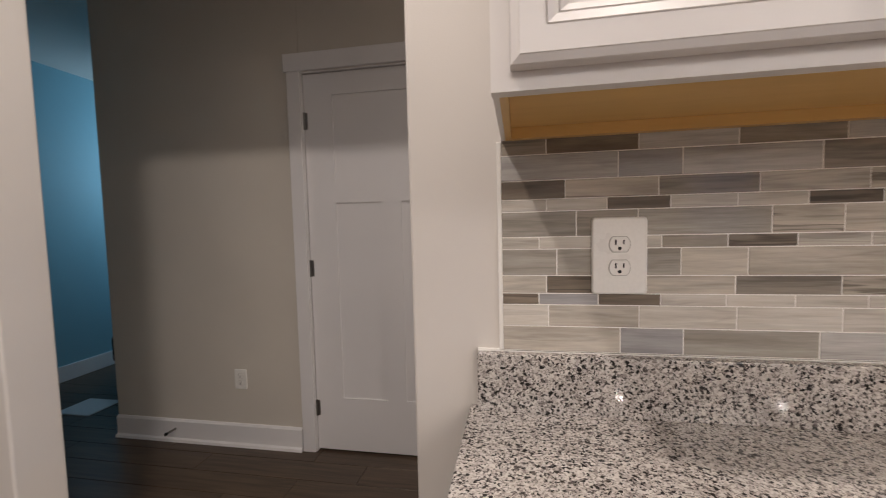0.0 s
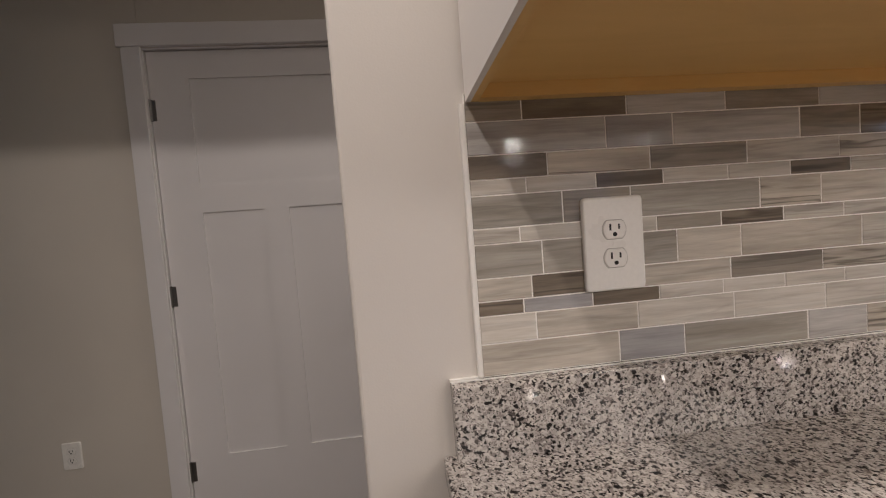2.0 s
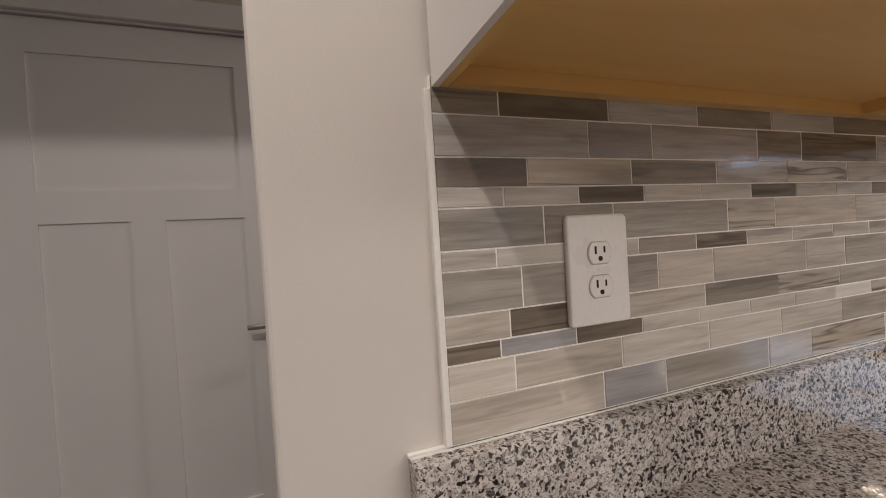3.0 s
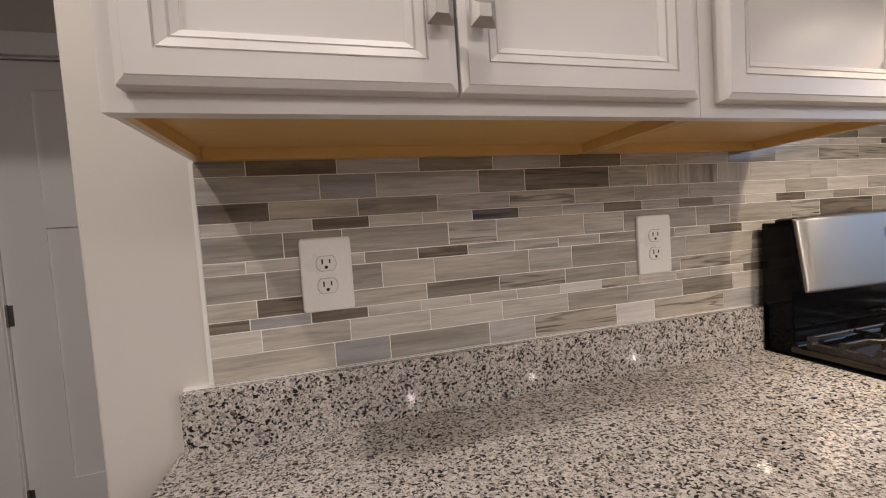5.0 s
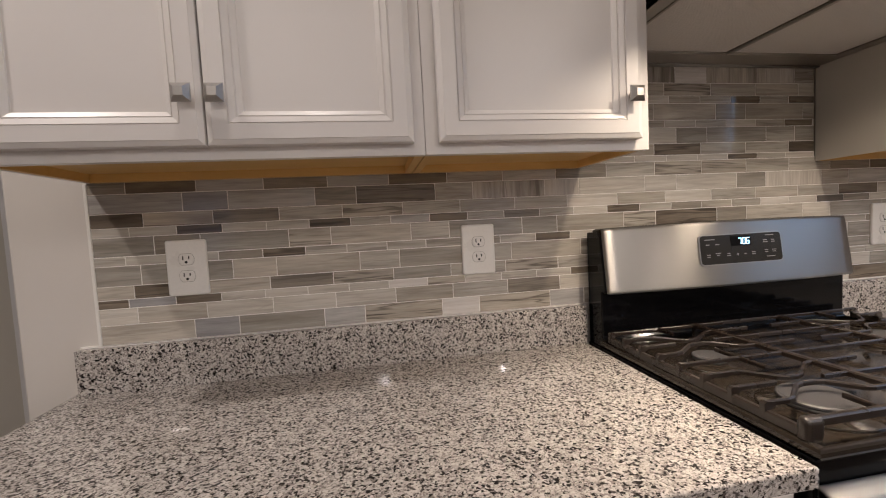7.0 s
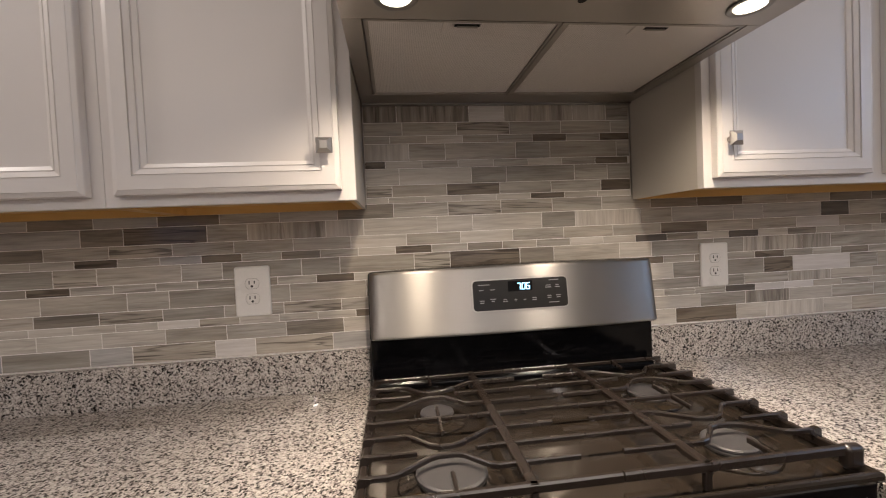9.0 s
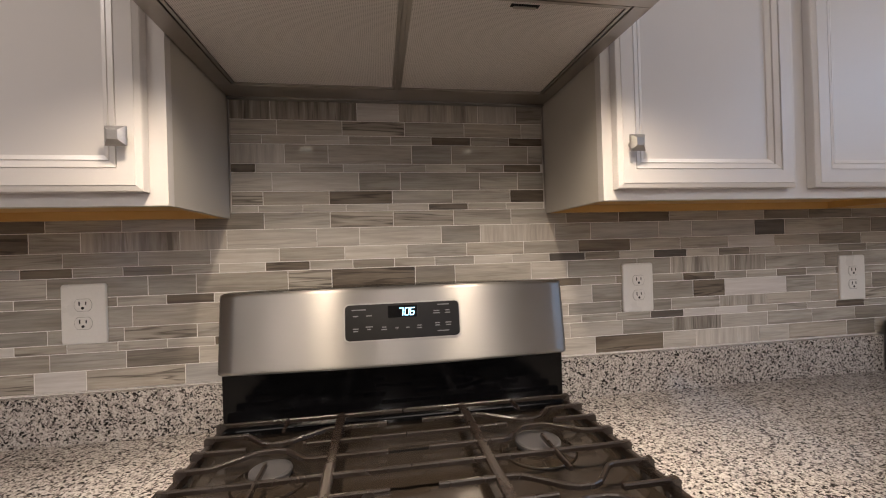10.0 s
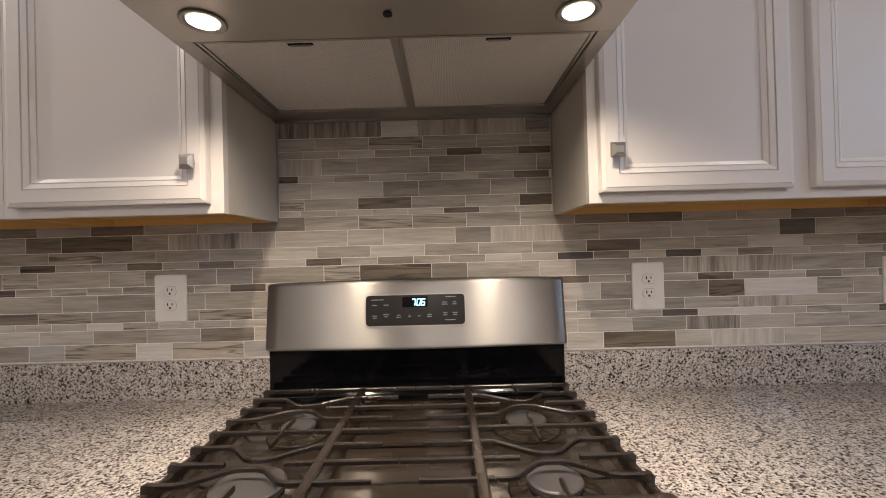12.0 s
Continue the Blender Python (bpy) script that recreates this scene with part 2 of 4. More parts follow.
paper = speckled("paper", (0.7, 0.72, 0.75), 0.7, 0, 0.05, 300.0, 0.1)

panel_black.node_tree.nodes["Principled BSDF"].inputs["Specular IOR Level"].default_value = 0.4
black_enamel.node_tree.nodes["Principled BSDF"].inputs["Specular IOR Level"].default_value = 0.18

for gloss_mat, level in ((cooktop_enamel, 0.55), (cap_iron, 0.4), (cast_iron, 0.7)):
    gloss_mat.node_tree.nodes["Principled BSDF"].inputs["Specular IOR Level"].default_value = level

TONES = {
    "L": stone_tile("tile_white", (0.70, 0.665, 0.635), (0.575, 0.542, 0.512)),
    "l": stone_tile("tile_light", (0.615, 0.575, 0.515), (0.470, 0.434, 0.380), 0.20),
    "t": stone_tile("tile_tan", (0.525, 0.480, 0.415), (0.375, 0.335, 0.282), 0.25),
    "m": stone_tile("tile_mid", (0.510, 0.475, 0.422), (0.335, 0.302, 0.258), 0.38),
    "g": stone_tile("tile_grey", (0.405, 0.376, 0.332), (0.270, 0.244, 0.208), 0.25),
    "d": stone_tile("tile_dark", (0.330, 0.295, 0.250), (0.225, 0.196, 0.163), 0.40),
    "D": stone_tile("tile_deep", (0.225, 0.187, 0.146), (0.100, 0.079, 0.062), 0.90),
    "s": stone_tile("tile_streaked", (0.525, 0.475, 0.405), (0.350, 0.308, 0.258), 0.88),
    "S": stone_tile("tile_light_streaked", (0.590, 0.548, 0.488), (0.430, 0.392, 0.340), 1.0),
    "b": stone_tile("tile_bluish", (0.505, 0.488, 0.470), (0.365, 0.348, 0.330), 0.20),
    "B": stone_tile("tile_slate", (0.355, 0.345, 0.345), (0.225, 0.215, 0.216)),
    "G": stone_tile("tile_gunmetal", (0.150, 0.134, 0.118), (0.080, 0.071, 0.063)),
    "v": stone_tile("tile_cross_veined", (0.555, 0.512, 0.450), (0.285, 0.252, 0.217), 0.40, True),
    "w": stone_tile("tile_pale_cross_veined", (0.620, 0.580, 0.522), (0.460, 0.424, 0.378), 0.10, True),
    "V": stone_tile("tile_dark_cross_veined", (0.420, 0.380, 0.330), (0.135, 0.117, 0.100), 0.60, True),
}

# ---- builders ----
ORG = {}


def thing(name, loc, label, category, group="", kind=""):
    ob = new(name)
    ob.location = loc
    ORG[ob] = Vector(loc)
    return tagged(ob, label, category, group, kind)


def part(name, bm, mat, parent=None, label="", smooth=False):
    """Links a bmesh, in world coordinates, as one mesh under a thing or a part."""
    org = ORG.get(parent, Vector())
    bmesh.ops.translate(bm, verts=bm.verts, vec=-org)
    bmesh.ops.recalc_face_normals(bm, faces=bm.faces)
    me = bpy.data.meshes.new(name)
    bm.to_mesh(me)
    bm.free()
    me.materials.append(mat)
    if smooth:
        for p in me.polygons:
            p.use_smooth = True
    ob = new(name, me)
    ob.parent = parent
    ORG[ob] = org
    if label:
        ob["label"] = label
    return ob


def structure(name, bm, mat, label, category="", smooth=False):
    ob = part(name, bm, mat, None, "", smooth)
    return tagged(ob, label, category or name.split("_")[0], "", "structure")


def box(x0, x1, y0, y1, z0, z1, bev=0.0, seg=2, bm=None):
    own = bmesh.new()
    v = [own.verts.new((x, y, z)) for x in (x0, x1) for y in (y0, y1) for z in (z0, z1)]
    for f in ((0, 1, 3, 2), (4, 6, 7, 5), (0, 4, 5, 1), (2, 3, 7, 6), (0, 2, 6, 4), (1, 5, 7, 3)):
        own.faces.new([v[i] for i in f])
    if bev:
        bmesh.ops.bevel(own, geom=own.edges[:], offset=bev, segments=seg, profile=0.5, affect="EDGES")
    return join(bm, own)


def join(bm, other):
    if bm is None:
        return other
    me = bpy.data.meshes.new("tmp")
    other.to_mesh(me)
    other.free()
    bm.from_mesh(me)
    bpy.data.meshes.remove(me)
    return bm


def boxes(*list_of, bev=0.0, seg=2):
    bm = None
    for b in list_of:
        bm = box(*b, bev=bev, seg=seg, bm=bm)
    return bm


def cyl(center, r, h, axis="z", n=32, r2=None, bev=0.0, bm=None):
    """A disc or cone from the centre of its base along an axis."""
    own = bmesh.new()
    bmesh.ops.create_cone(own, cap_ends=True, segments=n, radius1=r, radius2=r if r2 is None else r2, depth=abs(h))
    if bev:
        bmesh.ops.bevel(own, geom=[e for e in own.edges if len(e.link_faces) == 2 and e.calc_face_angle(0) > 1], offset=bev, segments=2, affect="EDGES")
    turn = {"z": Matrix(), "y": Matrix.Rotation(radians(90), 4, "X"), "x": Matrix.Rotation(radians(90), 4, "Y")}[axis]
    bmesh.ops.transform(own, matrix=turn, verts=own.verts)
    off = {"z": (0, 0, h / 2), "y": (0, h / 2, 0), "x": (h / 2, 0, 0)}[axis]
    bmesh.ops.translate(own, verts=own.verts, vec=Vector(center) + Vector(off))
    return join(bm, own)


def lathe(center, profile, n=40, bm=None):
    """profile: (radius, height) from bottom to top."""
    own = bmesh.new()
    rings = []
    for r, z in profile:
        rings.append([own.verts.new((center[0] + r * math.cos(2 * math.pi * k / n), center[1] + r * math.sin(2 * math.pi * k / n), center[2] + z)) for k in range(n)])
    for a, b in zip(rings, rings[1:]):
        for k in range(n):
            own.faces.new((a[k], a[(k + 1) % n], b[(k + 1) % n], b[k]))
    if profile[0][0] > 0.001:
        own.faces.new(rings[0])
    own.faces.new(rings[-1])
    return join(bm, own)


def nested(x0, x1, z0, z1, rings, bm=None):
    """A framed panel that faces -y: rings of (inset, y), the first at the back, the last one capped."""
    own = bmesh.new()
    made = []
    for i, y in rings:
        made.append([own.verts.new(p) for p in ((x0 + i, y, z0 + i), (x1 - i, y, z0 + i), (x1 - i, y, z1 - i), (x0 + i, y, z1 - i))])
    for a, b in zip(made, made[1:]):
        for k in range(4):
            own.faces.new((a[k], a[(k + 1) % 4], b[(k + 1) % 4], b[k]))
    own.faces.new(made[-1])
    own.faces.new(made[0])
    return join(bm, own)


def extrude_x(x0, x1, profile, bev=0.0, seg=3, bm=None):
    """A closed (y, z) outline drawn out along x."""
    own = bmesh.new()
    a = [own.verts.new((x0, y, z)) for y, z in profile]
    b = [own.verts.new((x1, y, z)) for y, z in profile]
    own.faces.new(a)
    own.faces.new(b[::-1])
    for k in range(len(a)):
        own.faces.new((a[k], a[(k + 1) % len(a)], b[(k + 1) % len(a)], b[k]))
    bmesh.ops.recalc_face_normals(own, faces=own.faces)
    if bev:
        bmesh.ops.bevel(own, geom=own.edges[:], offset=bev, segments=seg, profile=0.5, affect="EDGES")
    return join(bm, own)


def sweep(points, w, z0, z1, bev=0.002, bm=None):
    """A flat-sided bar through (x, y) points, mitred at its bends."""
    own = bmesh.new()
    pts = [Vector((p[0], p[1])) for p in points]
    rings = []
    for k, p in enumerate(pts):
        d0 = (p - pts[k - 1]).normalized() if k else None
        d1 = (pts[k + 1] - p).normalized() if k + 1 < len(pts) else None
        d = (d0 + d1).normalized() if d0 is not None and d1 is not None else (d0 if d1 is None else d1)
        side = Vector((-d.y, d.x))
        wide = w / 2 / max(0.5, abs(side.dot(Vector((-(d1 or d0).y, (d1 or d0).x)))))
        a, b = p + side * wide, p - side * wide
        rings.append([own.verts.new(q) for q in ((a.x, a.y, z0), (b.x, b.y, z0), (b.x, b.y, z1 - bev), (b.x + (a.x - b.x) * 0.22, b.y + (a.y - b.y) * 0.22, z1),
                                                 (b.x + (a.x - b.x) * 0.78, b.y + (a.y - b.y) * 0.78, z1), (a.x, a.y, z1 - bev))])
    for a, b in zip(rings, rings[1:]):
        for k in range(6):
            own.faces.new((a[k], a[(k + 1) % 6], b[(k + 1) % 6], b[k]))
    own.faces.new(rings[0])
    own.faces.new(rings[-1])
    return join(bm, own)


# ---- the shell of the place ----
WALL_Y, WALL_T = 0.008, 0.115
structure("wall_north", box(-0.168, 4.3, WALL_Y, WALL_Y + WALL_T, 0, CEIL, 0.006, 3), wall_paint, "warm white painted kitchen wall with an open end")
structure("wall_stub", box(-3.2, -1.156, WALL_Y, WALL_Y + WALL_T, 0, CEIL, 0.006, 3), wall_paint, "warm white painted wall beside the hall opening", "wall")
structure("wall_header", box(-1.156, -0.168, WALL_Y + 0.002, WALL_Y + WALL_T - 0.002, 2.28, CEIL), wall_paint, "painted wall above the hall opening", "wall")
structure("wall_south", box(-3.2, 4.3, -4.4, -4.28, 0, CEIL), wall_paint, "warm white painted wall across the kitchen")
structure("wall_east", box(4.3, 4.42, -4.4, 1.45, 0, CEIL), wall_paint, "warm white painted end wall of the kitchen")
structure("wall_west", box(-3.32, -3.2, -4.4, 0.123, 0, CEIL), wall_paint, "warm white painted side wall of the kitchen")
HALL_Y = 1.30
DX0, DX1 = -1.073, -0.150
structure("wall_hall_a", box(-2.38, DX0 - 0.012, HALL_Y, HALL_Y + 0.115, 0, CEIL, 0.004), hall_paint, "beige painted hall wall", "wall")
structure("wall_hall_b", box(DX1 + 0.012, 4.3, HALL_Y, HALL_Y + 0.115, 0, CEIL), hall_paint, "beige painted hall wall", "wall")
structure("wall_hall_c", box(DX0 - 0.012, DX1 + 0.012, HALL_Y, HALL_Y + 0.115, 2.052, CEIL), hall_paint, "beige painted wall above the hall door", "wall")
structure("wall_blue", box(-3.84, -3.72, 0.123, 4.5, 0, CEIL), blue_wall_tone, "blue wall of the room past the hall", "wall")
structure("wall_blue_end", box(-3.72, -2.0, 4.4, 4.5, 0, CEIL), blue_wall_tone, "blue end wall of the far room", "wall")
structure("wall_blue_side", box(-2.12, -2.0, 1.42, 4.4, 0, CEIL), blue_wall_tone, "blue side wall of the far room", "wall")
structure("wall_hall_end", box(-3.72, -3.2, 0.02, 0.123, 0, CEIL), hall_paint, "beige painted end of the hall", "wall")
structure("ceiling", box(-3.9, 4.5, -4.5, 4.6, CEIL, CEIL + 0.1), ceiling_paint, "flat white painted ceiling")
structure("subfloor", box(-3.9, 4.5, -4.5, 4.6, -0.12, -0.012), black_cloth, "dark underlay beneath the floor boards", "floor")
structure("baseboard_hall", extrude_x(-2.38, DX0 - 0.085, [(HALL_Y, 0), (HALL_Y - 0.014, 0), (HALL_Y - 0.014, 0.118), (HALL_Y - 0.006, 0.13), (HALL_Y, 0.13)]), trim_paint, "white painted baseboard", "baseboard")
structure("shoe_trim_hall", extrude_x(-2.38, DX0 - 0.085, [(HALL_Y - 0.014, 0), (HALL_Y - 0.03, 0), (HALL_Y - 0.026, 0.014), (HALL_Y - 0.014, 0.02)]), trim_paint, "white quarter-round trim along the baseboard", "trim")
structure("baseboard_blue", box(-3.72, -3.705, 0.2, 4.4, 0, 0.13, 0.003), trim_paint, "white painted baseboard on the blue wall", "baseboard")

# dusk windows behind the cook
dusk = glow("dusk_sky", (0.36, 0.53, 0.82), 4.0)
dim_dusk = glow("dim_dusk_sky", (0.20, 0.42, 0.85), 0.5)
for sky_mat in (dusk, dim_dusk):
    sky_mat.node_tree.nodes["Principled BSDF"].inputs["Base Color"].default_value = (0, 0, 0, 1)


def window_on(name, lo, hi, facing, sky_mat):
    """A white framed window on the face of a wall, dusk behind its panes. facing: the axis it looks along."""
    w = tagged(new(name), "white framed window with blue dusk outside", "window", "", "structure")
    ORG[w] = Vector()

    def slab(u0, u1, z0, z1, d0, d1):
        return box(u0, u1, lo[1] + d0, lo[1] + d1, z0, z1) if facing == "y" else box(lo[0] - d1, lo[0] - d0, u0, u1, z0, z1)
    u0, u1 = (lo[0], hi[0]) if facing == "y" else (lo[1], hi[1])
    z0, z1, mid = lo[2], hi[2], (lo[2] + hi[2]) / 2
    part("pane", slab(u0 + 0.04, u1 - 0.04, z0 + 0.04, mid - 0.015, 0.001, 0.004), sky_mat, w)
    part("pane", slab(u0 + 0.04, u1 - 0.04, mid + 0.015, z1 - 0.04, 0.001, 0.004), sky_mat, w)
    for a in ((u0 - 0.05, u0 + 0.04, z0 - 0.05, z1 + 0.05), (u1 - 0.04, u1 + 0.05, z0 - 0.05, z1 + 0.05), (u0 + 0.04, u1 - 0.04, z0 - 0.05, z0 + 0.04),
              (u0 + 0.04, u1 - 0.04, z1 - 0.04, z1 + 0.05), (u0 + 0.04, u1 - 0.04, mid - 0.015, mid + 0.015)):
        part("window_frame", slab(*a, 0.0, 0.02), trim_paint, w)


window_on("window_1", (4.3, -2.7, 1.75), (4.3, -1.0, 2.45), "x", dusk)
window_on("window_2", (-1.7, -4.28, 0.95), (-1.0, -4.28, 1.75), "y", dim_dusk)
window_on("window_3", (1.9, -4.28, 0.95), (2.6, -4.28, 1.75), "y", dim_dusk)

# floor boards, kept to the stretch of hall that shows
floor = thing("floor", (0, 0, 0), "dark brown wood plank floor", "floor", "", "structure")
random.seed(4)
board_meshes = {}
for row in range(20):
    y0 = -0.9 + row * 0.15
    x = -3.85
    while x < 0.4:
        ln = random.choice((0.9, 1.2, 1.5) if x > -3.8 else (0.4, 0.7, 1.0, 1.3))
        if ln not in board_meshes:
            bm = box(0.001, ln - 0.001, 0.001, 0.149, -0.012, 0.0, 0.0015, 1)
            me = bpy.data.meshes.new("plank")
            bm.to_mesh(me)
            bm.free()
            me.materials.append(floor_board)
            board_meshes[ln] = me
        o = new("plank", board_meshes[ln])
        o.parent = floor
        o.location = (x, y0, 0)
        x += ln
bm = box(-3.9, 4.5, -4.5, -0.9, -0.012, 0.0)
box(0.41, 4.5, -0.9, 2.1, -0.012, -0.001, bm=bm)
box(-3.9, 0.5, 2.1, 4.6, -0.012, -0.001, bm=bm)
part("floor_rest", bm, floor_board, floor)

# ---- hall door ----
DY = HALL_Y + 0.012
door = tagged(new("door_1"), "closed white three-panel door with dark nickel hinges", "door", "", "structure")
ORG[door] = Vector()
bm = boxes((DX0 - 0.08, DX0 - 0.006, HALL_Y - 0.016, HALL_Y, 0, 2.052), (DX1 + 0.006, DX1 + 0.08, HALL_Y - 0.016, HALL_Y, 0, 2.052),
           (DX0 - 0.095, DX1 + 0.095, HALL_Y - 0.019, HALL_Y, 2.0525, 2.143), bev=0.002, seg=1)
part("casing", bm, trim_paint, door)
bm = boxes((DX0 - 0.011, DX0 - 0.003, HALL_Y, HALL_Y + 0.11, 0, 2.045), (DX1 + 0.003, DX1 + 0.011, HALL_Y, HALL_Y + 0.11, 0, 2.045), (DX0 - 0.011, DX1 + 0.011, HALL_Y, HALL_Y + 0.11, 2.044, 2.0515))
part("jamb", bm, trim_paint, door)
PX = [DX0, DX0 + 0.157, (DX0 + DX1) / 2 - 0.052, (DX0 + DX1) / 2 + 0.052, DX1 - 0.157, DX1]
PZ = [0.012, 0.305, 1.365, 1.475, 1.927, 2.04]
bm = boxes((PX[0], PX[1], DY, DY + 0.035, PZ[0], PZ[5]), (PX[4], PX[5], DY, DY + 0.035, PZ[0], PZ[5]), (PX[1], PX[4], DY, DY + 0.035, PZ[0], PZ[1]),
           (PX[1], PX[4], DY, DY + 0.035, PZ[2], PZ[3]), (PX[1], PX[4], DY, DY + 0.035, PZ[4], PZ[5]), (PX[2], PX[3], DY, DY + 0.035, PZ[1], PZ[2]))
leaf = part("door_leaf", bm, trim_paint, door)
for a, b_, c, d in ((PX[1], PX[2], PZ[1], PZ[2]), (PX[3], PX[4], PZ[1], PZ[2]), (PX[1], PX[4], PZ[3], PZ[4])):
    part("door_panel", nested(a, b_, c, d, [(-0.006, DY + 0.03), (-0.006, DY + 0.0075), (-0.005, DY + 0.007)]), trim_paint, leaf)
for hz in (0.245, 1.018, 1.80):
    bm = cyl((DX0 - 0.003, DY - 0.004, hz - 0.045), 0.007, 0.09, "z", 14)
    box(DX0 - 0.003, DX0 + 0.018, DY - 0.002, DY + 0.001, hz - 0.043, hz + 0.043, bm=bm)
    part("hinge", bm, dark_nickel, door, "dark nickel butt hinge")
bm = cyl((DX1 - 0.062, DY, 0.957), 0.026, -0.012, "y", 24)
cyl((DX1 - 0.062, DY - 0.012, 0.957), 0.010, -0.045, "y", 16, bm=bm)
box(DX1 - 0.166, DX1 - 0.052, DY - 0.064, DY - 0.050, 0.948, 0.966, 0.004, bm=bm)
part("door_handle", bm, nickel, door, "satin nickel lever handle", True)


def face_outlet(x0, x1, z0, z1, y, name="wall_outlet", label="white duplex outlet with an oversized cover plate on the tile"):
    """A duplex socket on a cover plate that faces -y."""
    o = thing(name, ((x0 + x1) / 2, y, (z0 + z1) / 2), label, "outlet", "wall outlets")
    cx, cz = (x0 + x1) / 2, (z0 + z1) / 2
    own = bmesh.new()
    rr, nn = 0.006, 5
    ring = []
    for sx, sz, a0 in ((x1 - rr, z1 - rr, 0), (x0 + rr, z1 - rr, 90), (x0 + rr, z0 + rr, 180), (x1 - rr, z0 + rr, 270)):
        for k in range(nn):
            a = radians(a0 + 90 * k / (nn - 1))
            ring.append((sx + rr * math.cos(a), sz + rr * math.sin(a)))
    made = []
    for shrink, yy in ((0.0, y), (0.0, y - 0.003), (0.0012, y - 0.0052), (0.003, y - 0.006)):
        made.append([own.verts.new((cx + (px - cx) * (1 - shrink / (x1 - cx)), yy, cz + (pz - cz) * (1 - shrink / (z1 - cz)))) for px, pz in ring])
    for a, b in zip(made, made[1:]):
        for k in range(len(a)):
            own.faces.new((a[k], a[(k + 1) % len(a)], b[(k + 1) % len(a)], b[k]))
    own.faces.new(made[-1])
    own.faces.new(made[0])
    part("cover_plate", own, plastic_white, o)
    for s in (0.0195, -0.0195):
        own = bmesh.new()
        made = []
        for shrink, yy in ((1.0, y - 0.004), (1.0, y - 0.0072), (0.93, y - 0.0080)):
            loop = []
            for k in range(28):
                a = 2 * math.pi * k / 28
                loop.append(own.verts.new((cx + 0.0165 * shrink * math.cos(a), yy, cz + s + max(-0.0125, min(0.0125, 0.0165 * math.sin(a))) * shrink)))
            made.append(loop)
        for a, b in zip(made, made[1:]):
            for k in range(28):
                own.faces.new((a[k], a[(k + 1) % 28], b[(k + 1) % 28], b[k]))
        own.faces.new(made[-1])
        rim = None
        for k in range(28):
            a0, a1 = 2 * math.pi * k / 28, 2 * math.pi * (k + 1) / 28
            quad = bmesh.new()
            quad.faces.new([quad.verts.new((cx + rr_ * math.cos(a), y - 0.0063, cz + s + max(-lim, min(lim, rr_ * math.sin(a))))) for a, rr_, lim in
                            ((a0, 0.0164, 0.0124), (a1, 0.0164, 0.0124), (a1, 0.0176, 0.0136), (a0, 0.0176, 0.0136))])
            rim = join(rim, quad)
        sock = part("socket_face", own, plastic_white, o)
        part("socket_gap", rim, gap_grey, sock)
        part("blade_slot", box(cx - 0.0076, cx - 0.0050, y - 0.0084, y - 0.0075, cz + s - 0.001, cz + s + 0.0080), slot_black, sock)
        part("blade_slot", box(cx + 0.0050, cx + 0.0074, y - 0.0084, y - 0.0075, cz + s, cz + s + 0.0074), slot_black, sock)
        part("ground_hole", cyl((cx, y - 0.0084, cz + s - 0.0065), 0.0030, 0.001, "y", 14), slot_black, sock)
    part("plate_screw", cyl((cx, y - 0.0066, cz), 0.003, 0.001, "y", 14), plastic_white, o)
    return o


for ox in (0.150, 0.845, 2.148, 2.830):
    face_outlet(ox, ox + 0.0875, 1.121, 1.250, -0.0006)
face_outlet(-1.565, -1.490, 0.332, 0.446, HALL_Y - 0.0006, "wall_outlet", "white duplex outlet low on the hall wall")

# door stop on the hall baseboard
stop = thing("door_stop", (-1.97, HALL_Y - 0.014, 0.075), "brown spring door stop screwed to the baseboard", "door stop")
part("spring", cyl((-1.97, HALL_Y - 0.014, 0.075), 0.006, -0.06, "y", 14), dark_nickel, stop)
part("rubber_tip", cyl((-1.97, HALL_Y - 0.074, 0.075), 0.009, -0.014, "y", 16, bev=0.002), black_cloth, stop)

# dim things in the blue room
seat = thing("armchair", (-2.95, 2.3, 0), "black armchair in the dim blue room", "armchair")
part("seat", box(-3.2, -2.62, 1.95, 2.6, 0.18, 0.42, 0.05, 3), black_cloth, seat)
part("backrest", box(-2.72, -2.55, 1.95, 2.6, 0.2, 0.62, 0.05, 3), black_cloth, seat)
part("base", box(-3.15, -2.6, 2.0, 2.55, 0.0, 0.19, 0.01), black_cloth, seat)
sheet = thing("paper_sheet", (-2.95, 1.62, 0), "white sheet of paper lying on the dark floor", "paper")
part("sheet", box(-3.12, -2.84, 1.48, 1.72, 0.0005, 0.006), paper, sheet)

# ---- worktops and splash ----
TOP, SPLASH = 0.914, 1.016
RX0, RX1 = 1.181, 1.944
worktop = thing("worktop", (0.55, -0.3, TOP), "polished speckled white and black granite worktop", "worktop", "granite worktops")
part("slab", box(-0.062, RX0 - 0.004, -0.608, WALL_Y, TOP - 0.03, TOP, 0.004, 3), granite, worktop)
worktop2 = thing("worktop", (2.45, -0.3, TOP), "polished speckled white and black granite worktop", "worktop", "granite worktops")
part("slab", box(RX1 + 0.004, 3.42, -0.608, WALL_Y, TOP - 0.03, TOP, 0.004, 3), granite, worktop2)
sp = thing("splash_upstand", (0.55, -0.01, TOP), "low polished granite upstand behind the worktop", "upstand", "granite upstands")
part("upstand", box(-0.045, RX0 - 0.002, -0.021, WALL_Y, TOP, SPLASH, 0.0012, 2), granite, sp)
sp2 = thing("splash_upstand", (2.45, -0.01, TOP), "low polished granite upstand behind the worktop", "upstand", "granite upstands")
part("upstand", box(RX1 + 0.002, 2.955, -0.021, WALL_Y, TOP, SPLASH, 0.0012, 2), granite, sp2)
